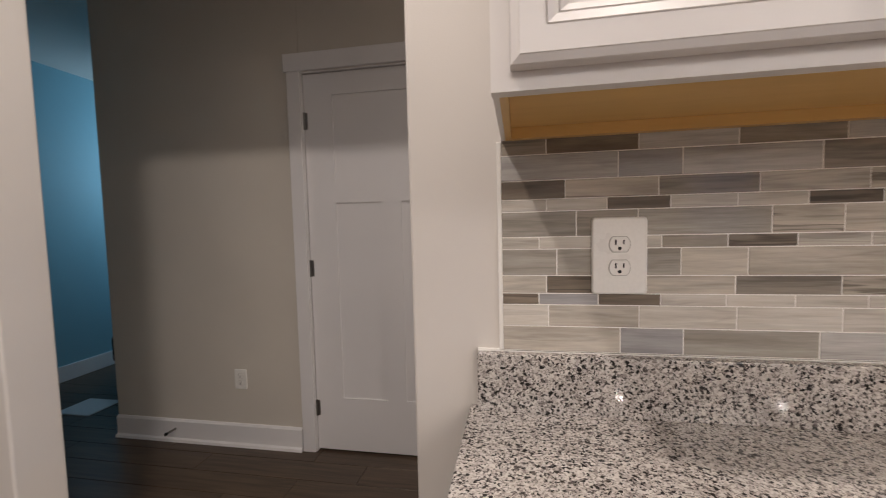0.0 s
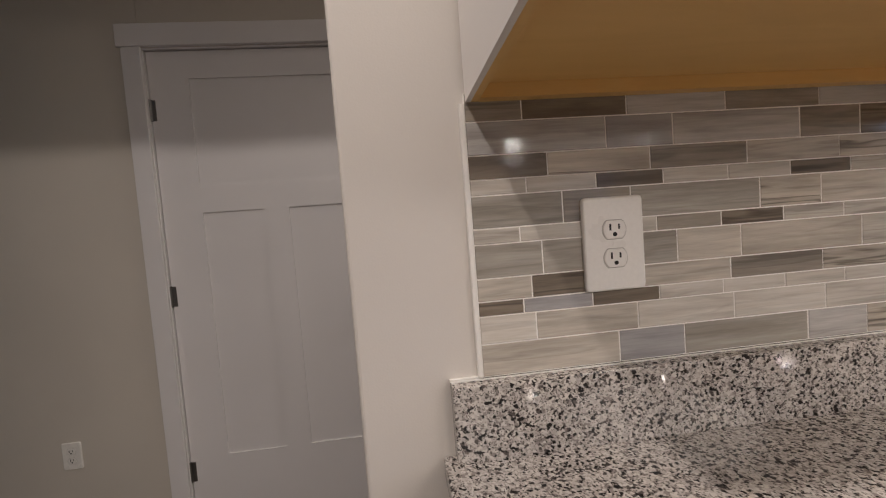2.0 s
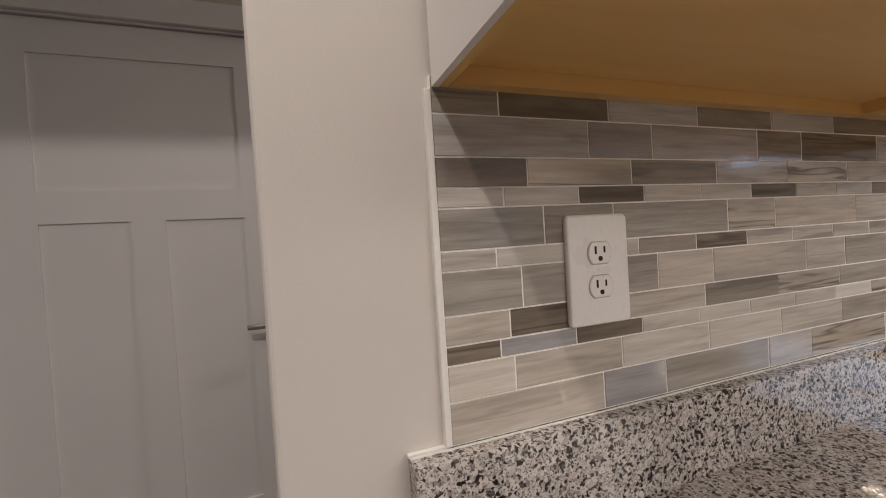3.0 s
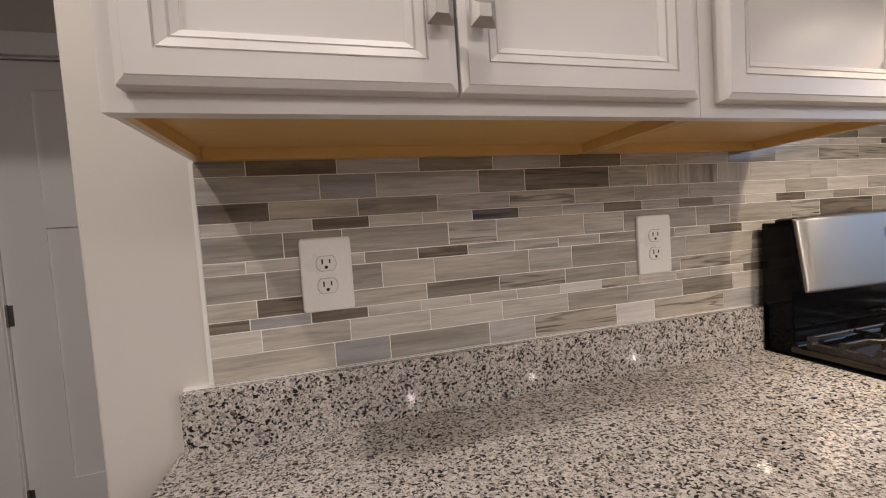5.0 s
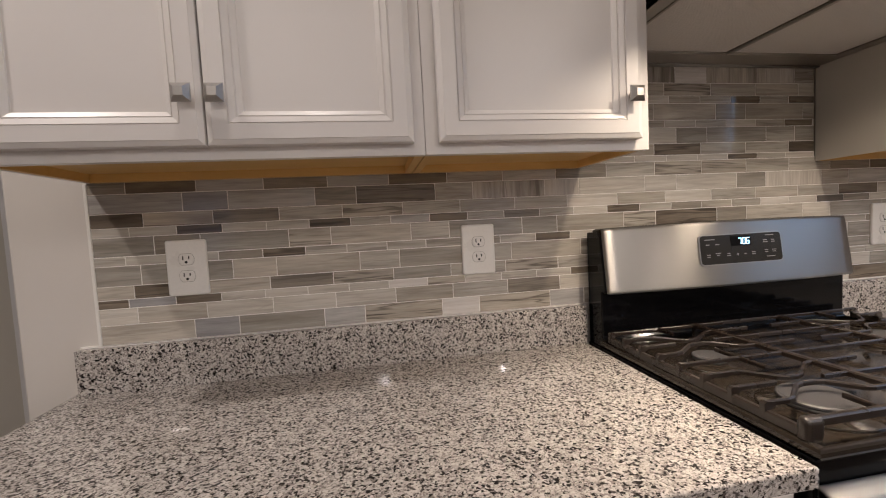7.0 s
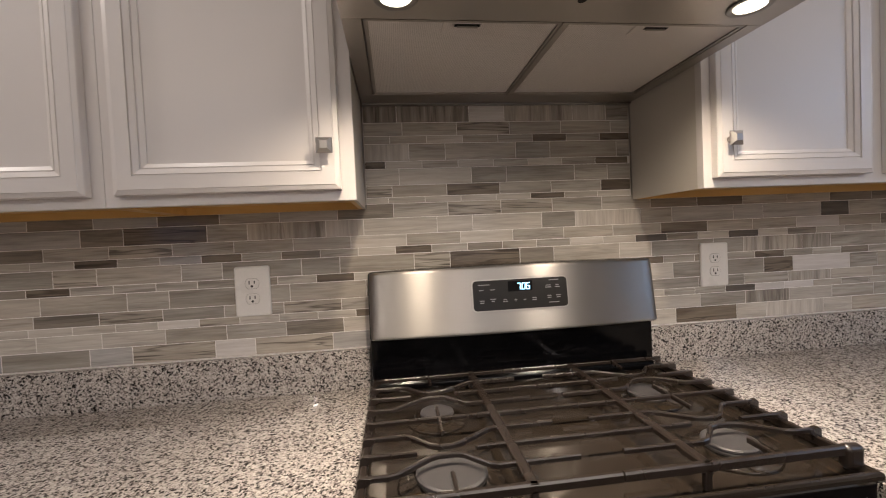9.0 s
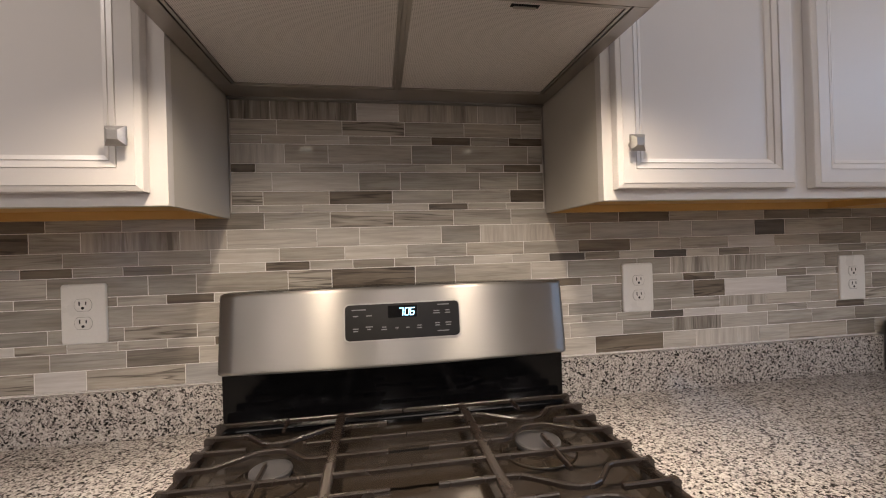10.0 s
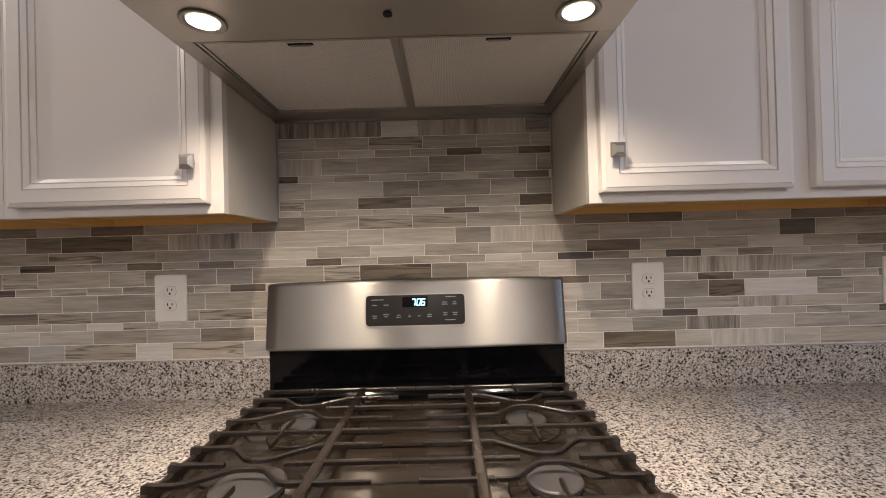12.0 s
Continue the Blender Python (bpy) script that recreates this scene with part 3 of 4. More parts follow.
caulk = thing("caulk_bead", (0.5, -0.02, TOP), "thin white bead of caulk above the granite upstand", "caulk", "", "stuff")
bm = boxes((-0.045, RX0 - 0.003, -0.0012, 0.0005, SPLASH, SPLASH + 0.0016), (RX1 + 0.003, 2.955, -0.0012, 0.0005, SPLASH, SPLASH + 0.0016))
box(-0.0068, 0.0006, -0.0012, WALL_Y, SPLASH + 0.003, 1.3845, 0.0012, 2, bm=bm)
box(-0.046, 0.0, 0.0025, WALL_Y + 0.001, SPLASH, SPLASH + 0.003, bm=bm)
part("bead", bm, plastic_white, caulk)

# ---- cabinets ----
FRAME_Y, DOOR_Y = -0.275, -0.297
CAB_Z0, CAB_Z1 = 1.385, 2.30


def knob(cx, cz, parent):
    """Square stepped pyramid on a short stem."""
    bm = cyl((cx, DOOR_Y, cz), 0.0065, -0.014, "y", 16)
    own = bmesh.new()
    made = []
    for h, y in ((0.008, -0.012), (0.0145, -0.016), (0.0150, -0.0185), (0.0135, -0.0205), (0.0075, -0.0265), (0.0070, -0.027)):
        made.append([own.verts.new((cx + sx * h, DOOR_Y + y, cz + sz * h)) for sx, sz in ((-1, -1), (1, -1), (1, 1), (-1, 1))])
    for a, b in zip(made, made[1:]):
        for k in range(4):
            own.faces.new((a[k], a[(k + 1) % 4], b[(k + 1) % 4], b[k]))
    own.faces.new(made[-1])
    own.faces.new(made[0])
    join(bm, own)
    return part("knob", bm, nickel, parent, "square satin nickel knob")


def cabinet_door(x0, x1, z0, z1, parent, knob_at=None):
    y = DOOR_Y
    d = part("door", nested(x0, x1, z0, z1, [(0.0, FRAME_Y - 0.001), (0.0, y + 0.0060), (0.0010, y + 0.0036), (0.0088, y + 0.0012), (0.0098, y), (0.0345, y), (0.0349, y + 0.0036), (0.0368, y + 0.0036), (0.0373, y + 0.0010),
                                             (0.0468, y + 0.0045), (0.0472, y + 0.0075), (0.0490, y + 0.0075), (0.0495, y + 0.0058), (0.0572, y + 0.0100), (0.0577, y + 0.0125)]), cabinet_paint, parent)
    if knob_at:
        knob(*knob_at, d)
    return d


def wall_cabinet(x0, x1, doors, label, ends):
    """doors: (x0, x1, knob x) each; ends: the finish of its two sides. Face frame, sides, recessed maple bottom."""
    c = thing("wall_cabinet", ((x0 + x1) / 2, 0, CAB_Z0), label, "wall cabinet", "white wall cabinets")
    g = 0.0006
    a, b = x0 + g, x1 - g
    bm = boxes((a, b, FRAME_Y, FRAME_Y + 0.019, CAB_Z0, CAB_Z0 + 0.042), (a, b, FRAME_Y, FRAME_Y + 0.019, CAB_Z1 - 0.04, CAB_Z1),
               (a, a + 0.036, FRAME_Y, FRAME_Y + 0.019, CAB_Z0 + 0.042, CAB_Z1 - 0.04), (b - 0.036, b, FRAME_Y, FRAME_Y + 0.019, CAB_Z0 + 0.042, CAB_Z1 - 0.04))
    for (p, q, _), (r, s, _) in zip(doors, doors[1:]):
        if r - q > 0.01:
            box(q - 0.012, r + 0.012, FRAME_Y, FRAME_Y + 0.019, CAB_Z0 + 0.042, CAB_Z1 - 0.04, bm=bm)
    part("face_frame", bm, cabinet_paint, c)
    finish = {"paint": (cabinet_paint, ""), "greige": (side_greige, "grey-beige side"), "maple": (maple, "unpainted maple side")}
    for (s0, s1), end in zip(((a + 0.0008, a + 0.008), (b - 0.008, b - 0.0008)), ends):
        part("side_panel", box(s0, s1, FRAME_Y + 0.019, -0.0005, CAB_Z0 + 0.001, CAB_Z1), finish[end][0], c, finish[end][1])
    for s0, s1 in ((a + 0.008, a + 0.018), (b - 0.018, b - 0.008)):
        part("side_lining", box(s0, s1, FRAME_Y + 0.019, -0.0005, CAB_Z0 + 0.0012, CAB_Z1), maple, c, "unpainted maple side edge")
    part("bottom_panel", box(a + 0.018, b - 0.018, FRAME_Y + 0.019, -0.0005, CAB_Z0 + 0.019, CAB_Z0 + 0.031), maple, c, "unpainted maple bottom")
    part("hanging_rail", box(a + 0.0182, b - 0.0182, -0.018, -0.0006, CAB_Z0 + 0.0006, CAB_Z0 + 0.0188), maple, c, "unpainted maple hanging rail")
    part("top_panel", box(a + 0.018, b - 0.018, FRAME_Y + 0.019, -0.0005, CAB_Z1 - 0.015, CAB_Z1), maple, c)
    for p, q, kx in doors:
        cabinet_door(p, q, CAB_Z0 + 0.020, CAB_Z1 - 0.02, c, (kx, 1.485))
    return c


wall_cabinet(0.0005, 0.728, [(0.022, 0.3595, 0.336), (0.3625, 0.706, 0.385)], "white painted two-door wall cabinet with square nickel knobs", ("paint", "maple"))
wall_cabinet(0.728, 1.187, [(0.753, 1.160, 1.135)], "white painted single-door wall cabinet beside the hood", ("maple", "greige"))
wall_cabinet(1.941, 2.80, [(1.961, 2.350, 1.987), (2.395, 2.78, 2.755)], "white painted two-door wall cabinet beside the hood", ("greige", "maple"))
wall_cabinet(2.80, 3.45, [(2.825, 3.43, 2.85)], "white painted wall cabinet at the end of the run", ("maple", "paint"))


def base_cabinet(x0, x1, splits, label):
    c = thing("base_cabinet", ((x0 + x1) / 2, -0.3, 0), label, "base cabinet", "white base cabinets")
    part("carcass", box(x0, x1, -0.560, WALL_Y - 0.001, 0.1, TOP - 0.0305), cabinet_paint, c)
    part("toe_kick", box(x0 + 0.005, x1 - 0.005, -0.49, -0.05, 0, 0.1), cabinet_paint, c)
    for p, q in zip(splits, splits[1:]):
        part("drawer_front", box(p + 0.004, q - 0.004, -0.580, -0.561, 0.72, 0.865, 0.004), cabinet_paint, c)
        part("door", nested(p + 0.004, q - 0.004, 0.12, 0.71, [(0, -0.561), (0, -0.572), (0.012, -0.580), (0.045, -0.580), (0.056, -0.571)]), cabinet_paint, c)


base_cabinet(-0.035, RX0 - 0.006, (-0.035, 0.37, 0.77, 1.175), "white painted base cabinet under the granite worktop")
base_cabinet(RX1 + 0.006, 3.41, (1.95, 2.43, 2.92, 3.41), "white painted base cabinet under the granite worktop")

# ---- gas range ----
gas = thing("gas_range", (1.5625, -0.33, 0), "stainless and black gas range with cast iron grates", "gas range")
part("body", box(RX0 + 0.002, RX1 - 0.002, -0.597, -0.015, 0.03, 0.9172, 0.004), black_enamel, gas, "black enamel body")
part("oven_door", box(RX0 + 0.006, RX1 - 0.006, -0.632, -0.5975, 0.2, 0.77, 0.006), steel, gas, "stainless oven door")
bm = cyl((RX0 + 0.06, -0.677, 0.72), 0.012, RX1 - RX0 - 0.12, "x", 20)
for hx in (RX0 + 0.08, RX1 - 0.08):
    cyl((hx, -0.632, 0.72), 0.008, -0.045, "y", 12, bm=bm)
part("oven_handle", bm, steel, gas, "", True)
part("drawer_front", box(RX0 + 0.006, RX1 - 0.006, -0.627, -0.5975, 0.05, 0.19, 0.005), steel, gas, "stainless drawer front")
part("control_fascia", extrude_x(RX0 + 0.002, RX1 - 0.002, [(-0.5975, 0.785), (-0.645, 0.79), (-0.626, 0.876), (-0.5975, 0.884)], 0.004), steel, gas, "stainless control fascia")
for kx in (1.27, 1.40, 1.5625, 1.72, 1.85):
    bm = cyl((kx, -0.634, 0.832), 0.023, -0.03, "y", 28, r2=0.019, bev=0.002)
    part("burner_knob", bm, steel, gas, "stainless burner knob")
# cooktop: a dished tray with a raised rim
CT = 0.932
own = bmesh.new()
made = []
for i, z in ((0.012, CT - 0.0145), (0.004, CT - 0.0135), (0.0, CT - 0.009), (0.0, CT - 0.003), (0.0015, CT + 0.0012), (0.005, CT + 0.003), (0.012, CT + 0.003), (0.020, CT - 0.006), (0.045, CT - 0.010)):
    made.append([own.verts.new(p) for p in ((RX0 + i, -0.604 + i * 0.5, z), (RX1 - i, -0.604 + i * 0.5, z), (RX1 - i, -0.078 - i * 0.4, z), (RX0 + i, -0.078 - i * 0.4, z))])
for a, b in zip(made, made[1:]):
    for k in range(4):
        own.faces.new((a[k], a[(k + 1) % 4], b[(k + 1) % 4], b[k]))
own.faces.new(made[-1])
own.faces.new(made[0])
part("cooktop", own, cooktop_enamel, gas, "glossy black enamel cooktop")
# backguard
part("backguard", extrude_x(RX0 + 0.006, RX1 - 0.006, [(-0.015, 0.9055), (-0.088, 0.9055), (-0.088, 0.935), (-0.080, 0.945), (-0.080, 1.0585), (-0.094, 1.0625), (-0.070, 1.2125), (-0.015, 1.2125)], 0.003, 2), black_enamel, gas, "black enamel backguard")
PANEL_X0, PANEL_X1 = 1.189, 1.937
BULGE, ARCH = 0.019, 0.005


def bowed_panel(x0, x1, outline, fixed, n=28, edge=0.007):
    """A (y, z) outline drawn along x, bowed forward and arched up towards the middle, rounded back at both ends. fixed: outline points that stay at the back."""
    own = bmesh.new()
    xs = [x0, x0 + 0.25 * edge, x0 + edge] + [x0 + edge + (x1 - x0 - 2 * edge) * k / n for k in range(1, n)] + [x1 - edge, x1 - 0.25 * edge, x1]
    rings = []
    for x in xs:
        u = (2 * x - x0 - x1) / (x1 - x0)
        near = min(x - x0, x1 - x)
        back = edge * (1 - math.sqrt(max(0.0, 1 - (1 - min(1.0, near / edge)) ** 2)))
        ring = []
        for k, (y, z) in enumerate(outline):
            yy = y if k in fixed else y - BULGE * (1 - u * u) + back
            zz = z + ARCH * (1 - u * u) * max(0.0, min(1.0, (z - 1.14) / 0.07)) + back * 0.6 * (1 if z < 1.14 else -1)
            ring.append(own.verts.new((x, yy, zz)))
        rings.append(ring)
    m = len(outline)
    for a, b in zip(rings, rings[1:]):
        for k in range(m):
            own.faces.new((a[k], a[(k + 1) % m], b[(k + 1) % m], b[k])).smooth = True
    own.faces.new(rings[0])
    own.faces.new(rings[-1])
    return own


FACE = [(-0.098, 1.0575), (-0.104, 1.0575), (-0.1075, 1.0595), (-0.1085, 1.0635), (-0.1080, 1.0675), (-0.0880, 1.2120), (-0.0865, 1.2165), (-0.0825, 1.2198), (-0.0780, 1.2205), (-0.050, 1.2205), (-0.050, 1.2135), (-0.077, 1.2135), (-0.098, 1.0630)]
front = part("control_panel", bowed_panel(PANEL_X0, PANEL_X1, FACE, (9, 10)), steel, gas, "brushed stainless control panel")
# Black rim paints the dark reflection of the panel's curved steel edge.
part("panel_edge", bowed_panel(PANEL_X0 - 0.0025, PANEL_X1 + 0.0025, [(y + 0.0035, z - (0.0015 if z < 1.14 else -0.0008)) for y, z in FACE], (9, 10), 28, 0.009), black_enamel, front, "black strip for the dark reflection along the panel edge")
# the glass lies on the middle of the bowed face
P0, P1 = Vector((0, -0.1080 - BULGE, 1.0675)), Vector((0, -0.0880 - BULGE, 1.2120 + ARCH))
up = (P1 - P0).normalized()
out = Vector((0, -up.z, up.y))


def on_panel(x, s, lift):
    """A place x across and s metres up the sloped steel face."""
    return Vector((x, P0.y + up.y * s + out.y * lift, P0.z + up.z * s + out.z * lift))


def plaque(x0, x1, s0, s1, lift0, lift1, rad, bm=None, n=5):
    own = bmesh.new()
    loop = []
    for cx, cs, a0 in ((x1 - rad, s1 - rad, 0), (x0 + rad, s1 - rad, 90), (x0 + rad, s0 + rad, 180), (x1 - rad, s0 + rad, 270)):
        for k in range(n):
            a = radians(a0 + 90 * k / (n - 1))
            loop.append((cx + rad * math.cos(a), cs + rad * math.sin(a)))
    lo = [own.verts.new(on_panel(x, s, lift0)) for x, s in loop]
    hi = [own.verts.new(on_panel(x, s, lift1)) for x, s in loop]
    for k in range(len(lo)):
        own.faces.new((lo[k], lo[(k + 1) % len(lo)], hi[(k + 1) % len(lo)], hi[k]))
    own.faces.new(hi)
    own.faces.new(lo)
    return join(bm, own)


GX0, GX1, GS0, GS1 = 1.4435, 1.686, 0.0485, 0.1225
part("glass_bezel", plaque(GX0 - 0.003, GX1 + 0.003, GS0 - 0.003, GS1 + 0.003, -0.005, 0.0010, 0.011), nickel, front, "polished steel rim")
glass = part("control_glass", plaque(GX0, GX1, GS0, GS1, 0.0, 0.0019, 0.009), panel_black, front, "black glass with touch controls")
part("display_window", plaque(1.533, 1.595, GS1 - 0.030, GS1 - 0.0045, 0.0015, 0.0023, 0.002), black_enamel, front, "black clock window")
bars = None
for bx, bs, bw in ((1.472, 0.112, 0.030), (1.652, 0.116, 0.026), (1.465, 0.099, 0.011), (1.493, 0.099, 0.012), (1.465, 0.073, 0.012), (1.465, 0.068, 0.010), (1.493, 0.076, 0.015), (1.493, 0.071, 0.008),
                   (1.524, 0.074, 0.009), (1.524, 0.069, 0.012), (1.599, 0.074, 0.011), (1.599, 0.069, 0.011), (1.637, 0.103, 0.013), (1.637, 0.098, 0.015), (1.661, 0.103, 0.009),
                   (1.661, 0.098, 0.012), (1.638, 0.077, 0.011), (1.638, 0.072, 0.010), (1.662, 0.077, 0.013), (1.662, 0.072, 0.010), (1.650, 0.060, 0.026), (1.551, 0.071, 0.007), (1.574, 0.071, 0.007)):
    bars = plaque(bx - bw / 2, bx + bw / 2, bs - 0.0011, bs + 0.0011, 0.0016, 0.0024, 0.0005, bars, 2)
bars = plaque(1.5505, 1.5515, 0.0675, 0.0745, 0.0016, 0.0024, 0.0004, bars, 2)
tagged(part("control_captions", bars, caption_mat, front, "small pale captions"), kind="stuff")


def segment(x0, s0, x1, s1, w, lean, bm):
    """One lit bar of a clock digit, slanted with the digit."""
    own = bmesh.new()
    d = Vector((x1 - x0, s1 - s0)).normalized() * w / 2
    side = Vector((-d.y, d.x))
    ring = [Vector(p) for p in ((x0, s0), (x1, s1))]
    loop = [ring[0] - d, ring[0] + side, ring[1] + side, ring[1] + d, ring[1] - side, ring[0] - side]
    lo = [own.verts.new(on_panel(p.x + lean * (p.y - DIGIT_S), p.y, 0.0020)) for p in loop]
    hi = [own.verts.new(on_panel(p.x + lean * (p.y - DIGIT_S), p.y, 0.0028)) for p in loop]
    for k in range(6):
        own.faces.new((lo[k], lo[(k + 1) % 6], hi[(k + 1) % 6], hi[k]))
    own.faces.new(hi)
    own.faces.new(lo)
    return join(bm, own)


DIGIT_S, DIGIT_H, DIGIT_W = GS1 - 0.0255, 0.0150, 0.0078
LIT = {"7": "abc", "0": "abcdef", "6": "acdefg"}
digits = None
for body, gx in (("7", 1.5560), ("0", 1.5685), ("6", 1.5798)):
    lo_, mid_, hi_ = DIGIT_S, DIGIT_S + DIGIT_H / 2, DIGIT_S + DIGIT_H
    ends = {"a": (0, hi_, 1, hi_), "b": (1, mid_, 1, hi_), "c": (1, lo_, 1, mid_), "d": (0, lo_, 1, lo_), "e": (0, lo_, 0, mid_), "f": (0, mid_, 0, hi_), "g": (0, mid_, 1, mid_)}
    for key in LIT[body]:
        u0, v0, u1, v1 = ends[key]
        digits = segment(gx + u0 * DIGIT_W, v0, gx + u1 * DIGIT_W, v1, 0.0022, 0.12, digits)
for dot in (0.0042, 0.0105):
    digits = segment(1.5658, DIGIT_S + dot, 1.5659, DIGIT_S + dot + 0.0004, 0.0016, 0.12, digits)
part("clock_digits", digits, digit_mat, front, "pale blue lit clock digits")

# burners
BURNERS = [(1.328, -0.268, 0.034), (1.328, -0.487, 0.055), (1.800, -0.264, 0.041), (1.800, -0.489, 0.042)]
for bx, by, r in BURNERS:
    burner = part("burner", lathe((bx, by, CT - 0.0095), [(r + 0.030, 0.0), (r + 0.026, 0.003), (r + 0.006, 0.005), (r, 0.008)]), cooktop_enamel, gas, "", True)
    part("burner_head", lathe((bx, by, CT - 0.0095), [(r - 0.002, 0.006), (r - 0.001, 0.012), (r - 0.006, 0.0145)]), aluminium, burner, "bare aluminium burner head", True)
    part("burner_cap", lathe((bx, by, CT - 0.0095), [(r, 0.0140), (r + 0.001, 0.0155), (r + 0.0005, 0.0185), (r - 0.003, 0.0205)]), cap_iron, burner, "matte grey burner cap")
    part("igniter", cyl((bx - r - 0.012, by + 0.012, CT - 0.006), 0.0013, 0.006, "z", 12), aluminium, burner, "small bare metal igniter")
# grates
ROWS_Y = [-0.110 - 0.0582 * k for k in range(9)]
GZ0, GZ1 = 0.955, 0.963


def grate(outer, inner, bx, sign):
    """A cast iron grate: outer edge x, centre edge x, burner x; sign +1 when the centre lies to the right."""
    g = thing("stove_grate", ((outer + inner) / 2, ROWS_Y[4], CT), "black cast iron stove grate over two burners", "stove grate", "stove grates")

    def xx(d):
        return bx + sign * d
    spine = 1.430 if sign > 0 else 1.687
    part("spine", sweep([(spine, ROWS_Y[0] + 0.004), (spine, ROWS_Y[8] - 0.004)], 0.0165, GZ0 - 0.001, GZ1 + 0.001), cast_iron, g)
    for k, y in enumerate(ROWS_Y):
        oe = outer + sign * 0.002
        end = inner if k % 2 == 0 else inner - sign * 0.034
        if k in (0, 8):
            pieces = [[(oe, y), (end, y)]]
        elif k in (1, 5):
            pieces = [[(oe, y), (xx(-0.068), y), (xx(-0.058), y - 0.004), (xx(-0.024), y - 0.040), (xx(-0.010), y - 0.046), (xx(0.010), y - 0.046), (xx(0.026), y - 0.040), (xx(0.078), y - 0.004), (xx(0.092), y), (end, y)]]
        elif k in (3, 7):
            pieces = [[(oe, y), (xx(-0.092), y), (xx(-0.078), y + 0.004), (xx(-0.030), y + 0.039), (xx(-0.014), y + 0.044), (xx(0.012), y + 0.044), (xx(0.026), y + 0.039), (xx(0.060), y + 0.004), (xx(0.072), y), (end, y)]]
        elif k in (2, 6):
            pieces = [[(oe, y), (xx(-0.048), y)], [(xx(0.048), y), (end, y)]]
        else:
            pieces = [[(oe, y), (end, y)]]
        for pts in pieces:
            part("bar", sweep(pts, 0.0068, GZ0, GZ1) if k < 8 else sweep(pts, 0.010, GZ0 - 0.004, GZ1 + 0.001, 0.003), cast_iron, g)
        # turned-down foot at the outer edge
        part("foot", extrude_foot(outer, y, sign), cast_iron, g)
        if k == 8:
            part("corner_foot", box(*sorted((outer - sign * 0.002, outer + sign * 0.030)), y - 0.010, y + 0.009, CT - 0.004, GZ1 + 0.003, 0.0085, 4), cast_iron, g)
    part("finger", sweep([(bx, ROWS_Y[4] + 0.058), (bx, ROWS_Y[4] - 0.058)], 0.006, GZ0, GZ1), cast_iron, g)
    part("finger", sweep([(bx, ROWS_Y[0]), (bx, ROWS_Y[0] - 0.05)], 0.006, GZ0, GZ1), cast_iron, g)
    part("finger", sweep([(bx, ROWS_Y[8]), (bx, ROWS_Y[8] + 0.05)], 0.006, GZ0, GZ1), cast_iron, g)
    part("side_rail", sweep([(outer + sign * 0.006, ROWS_Y[0] + 0.004), (outer + sign * 0.006, ROWS_Y[8] - 0.004)], 0.011, CT + 0.004, CT + 0.018), cast_iron, g)
    for y in (ROWS_Y[0], ROWS_Y[8]):
        part("foot", box(spine - 0.006, spine + 0.006, y - 0.005, y + 0.005, CT - 0.0095, GZ0, 0.002, 1), cast_iron, g)
    return g


def extrude_foot(outer, y, sign):
    own = bmesh.new()
    prof = [(0.0, CT + 0.004), (0.010, CT + 0.004), (0.011, GZ0 - 0.006), (0.020, GZ0), (0.020, GZ1 - 0.002), (0.004, GZ1 + 0.0006), (0.0, GZ1 - 0.003)]
    a = [own.verts.new((outer + sign * x, y - 0.0045, z)) for x, z in prof]
    b = [own.verts.new((outer + sign * x, y + 0.0045, z)) for x, z in prof]
    own.faces.new(a)
    own.faces.new(b)
    for k in range(len(a)):
        own.faces.new((a[k], a[(k + 1) % len(a)], b[(k + 1) % len(a)], b[k]))
    return own


grate(1.187, 1.5575, 1.325, 1)
grate(1.937, 1.5600, 1.800, -1)

# ---- range hood ----
HZ = 1.66
hood = thing("range_hood", (1.5625, -0.28, HZ), "stainless range hood with two mesh filters and two lit lamps", "range hood")
HX0, HX1 = 1.189, 1.939
bm = extrude_x(HX0, HX1, [(-0.0008, HZ + 0.012), (-0.0008, 1.86), (-0.30, 1.86), (-0.585, 1.735), (-0.600, 1.725), (-0.600, HZ + 0.012)])
part("canopy", bm, hood_steel, hood, "brushed stainless canopy")
FX0, FX1, FY0, FY1 = 1.222, 1.910, -0.428, -0.078
bm = boxes((HX0, HX1, -0.600, FY0, HZ, HZ + 0.0115), (HX0, HX1, FY1, -0.0008, HZ, HZ + 0.0115), (HX0, FX0, FY0, FY1, HZ, HZ + 0.0115), (FX1, HX1, FY0, FY1, HZ, HZ + 0.0115), bev=0.0008, seg=1)
part("underside", bm, hood_steel, hood, "brushed stainless underside")
part("back_lip", box(HX0, HX1, -0.016, -0.0008, HZ - 0.004, HZ - 0.0002, 0.0006, 1), steel, hood)
MIDX = (FX0 + FX1) / 2
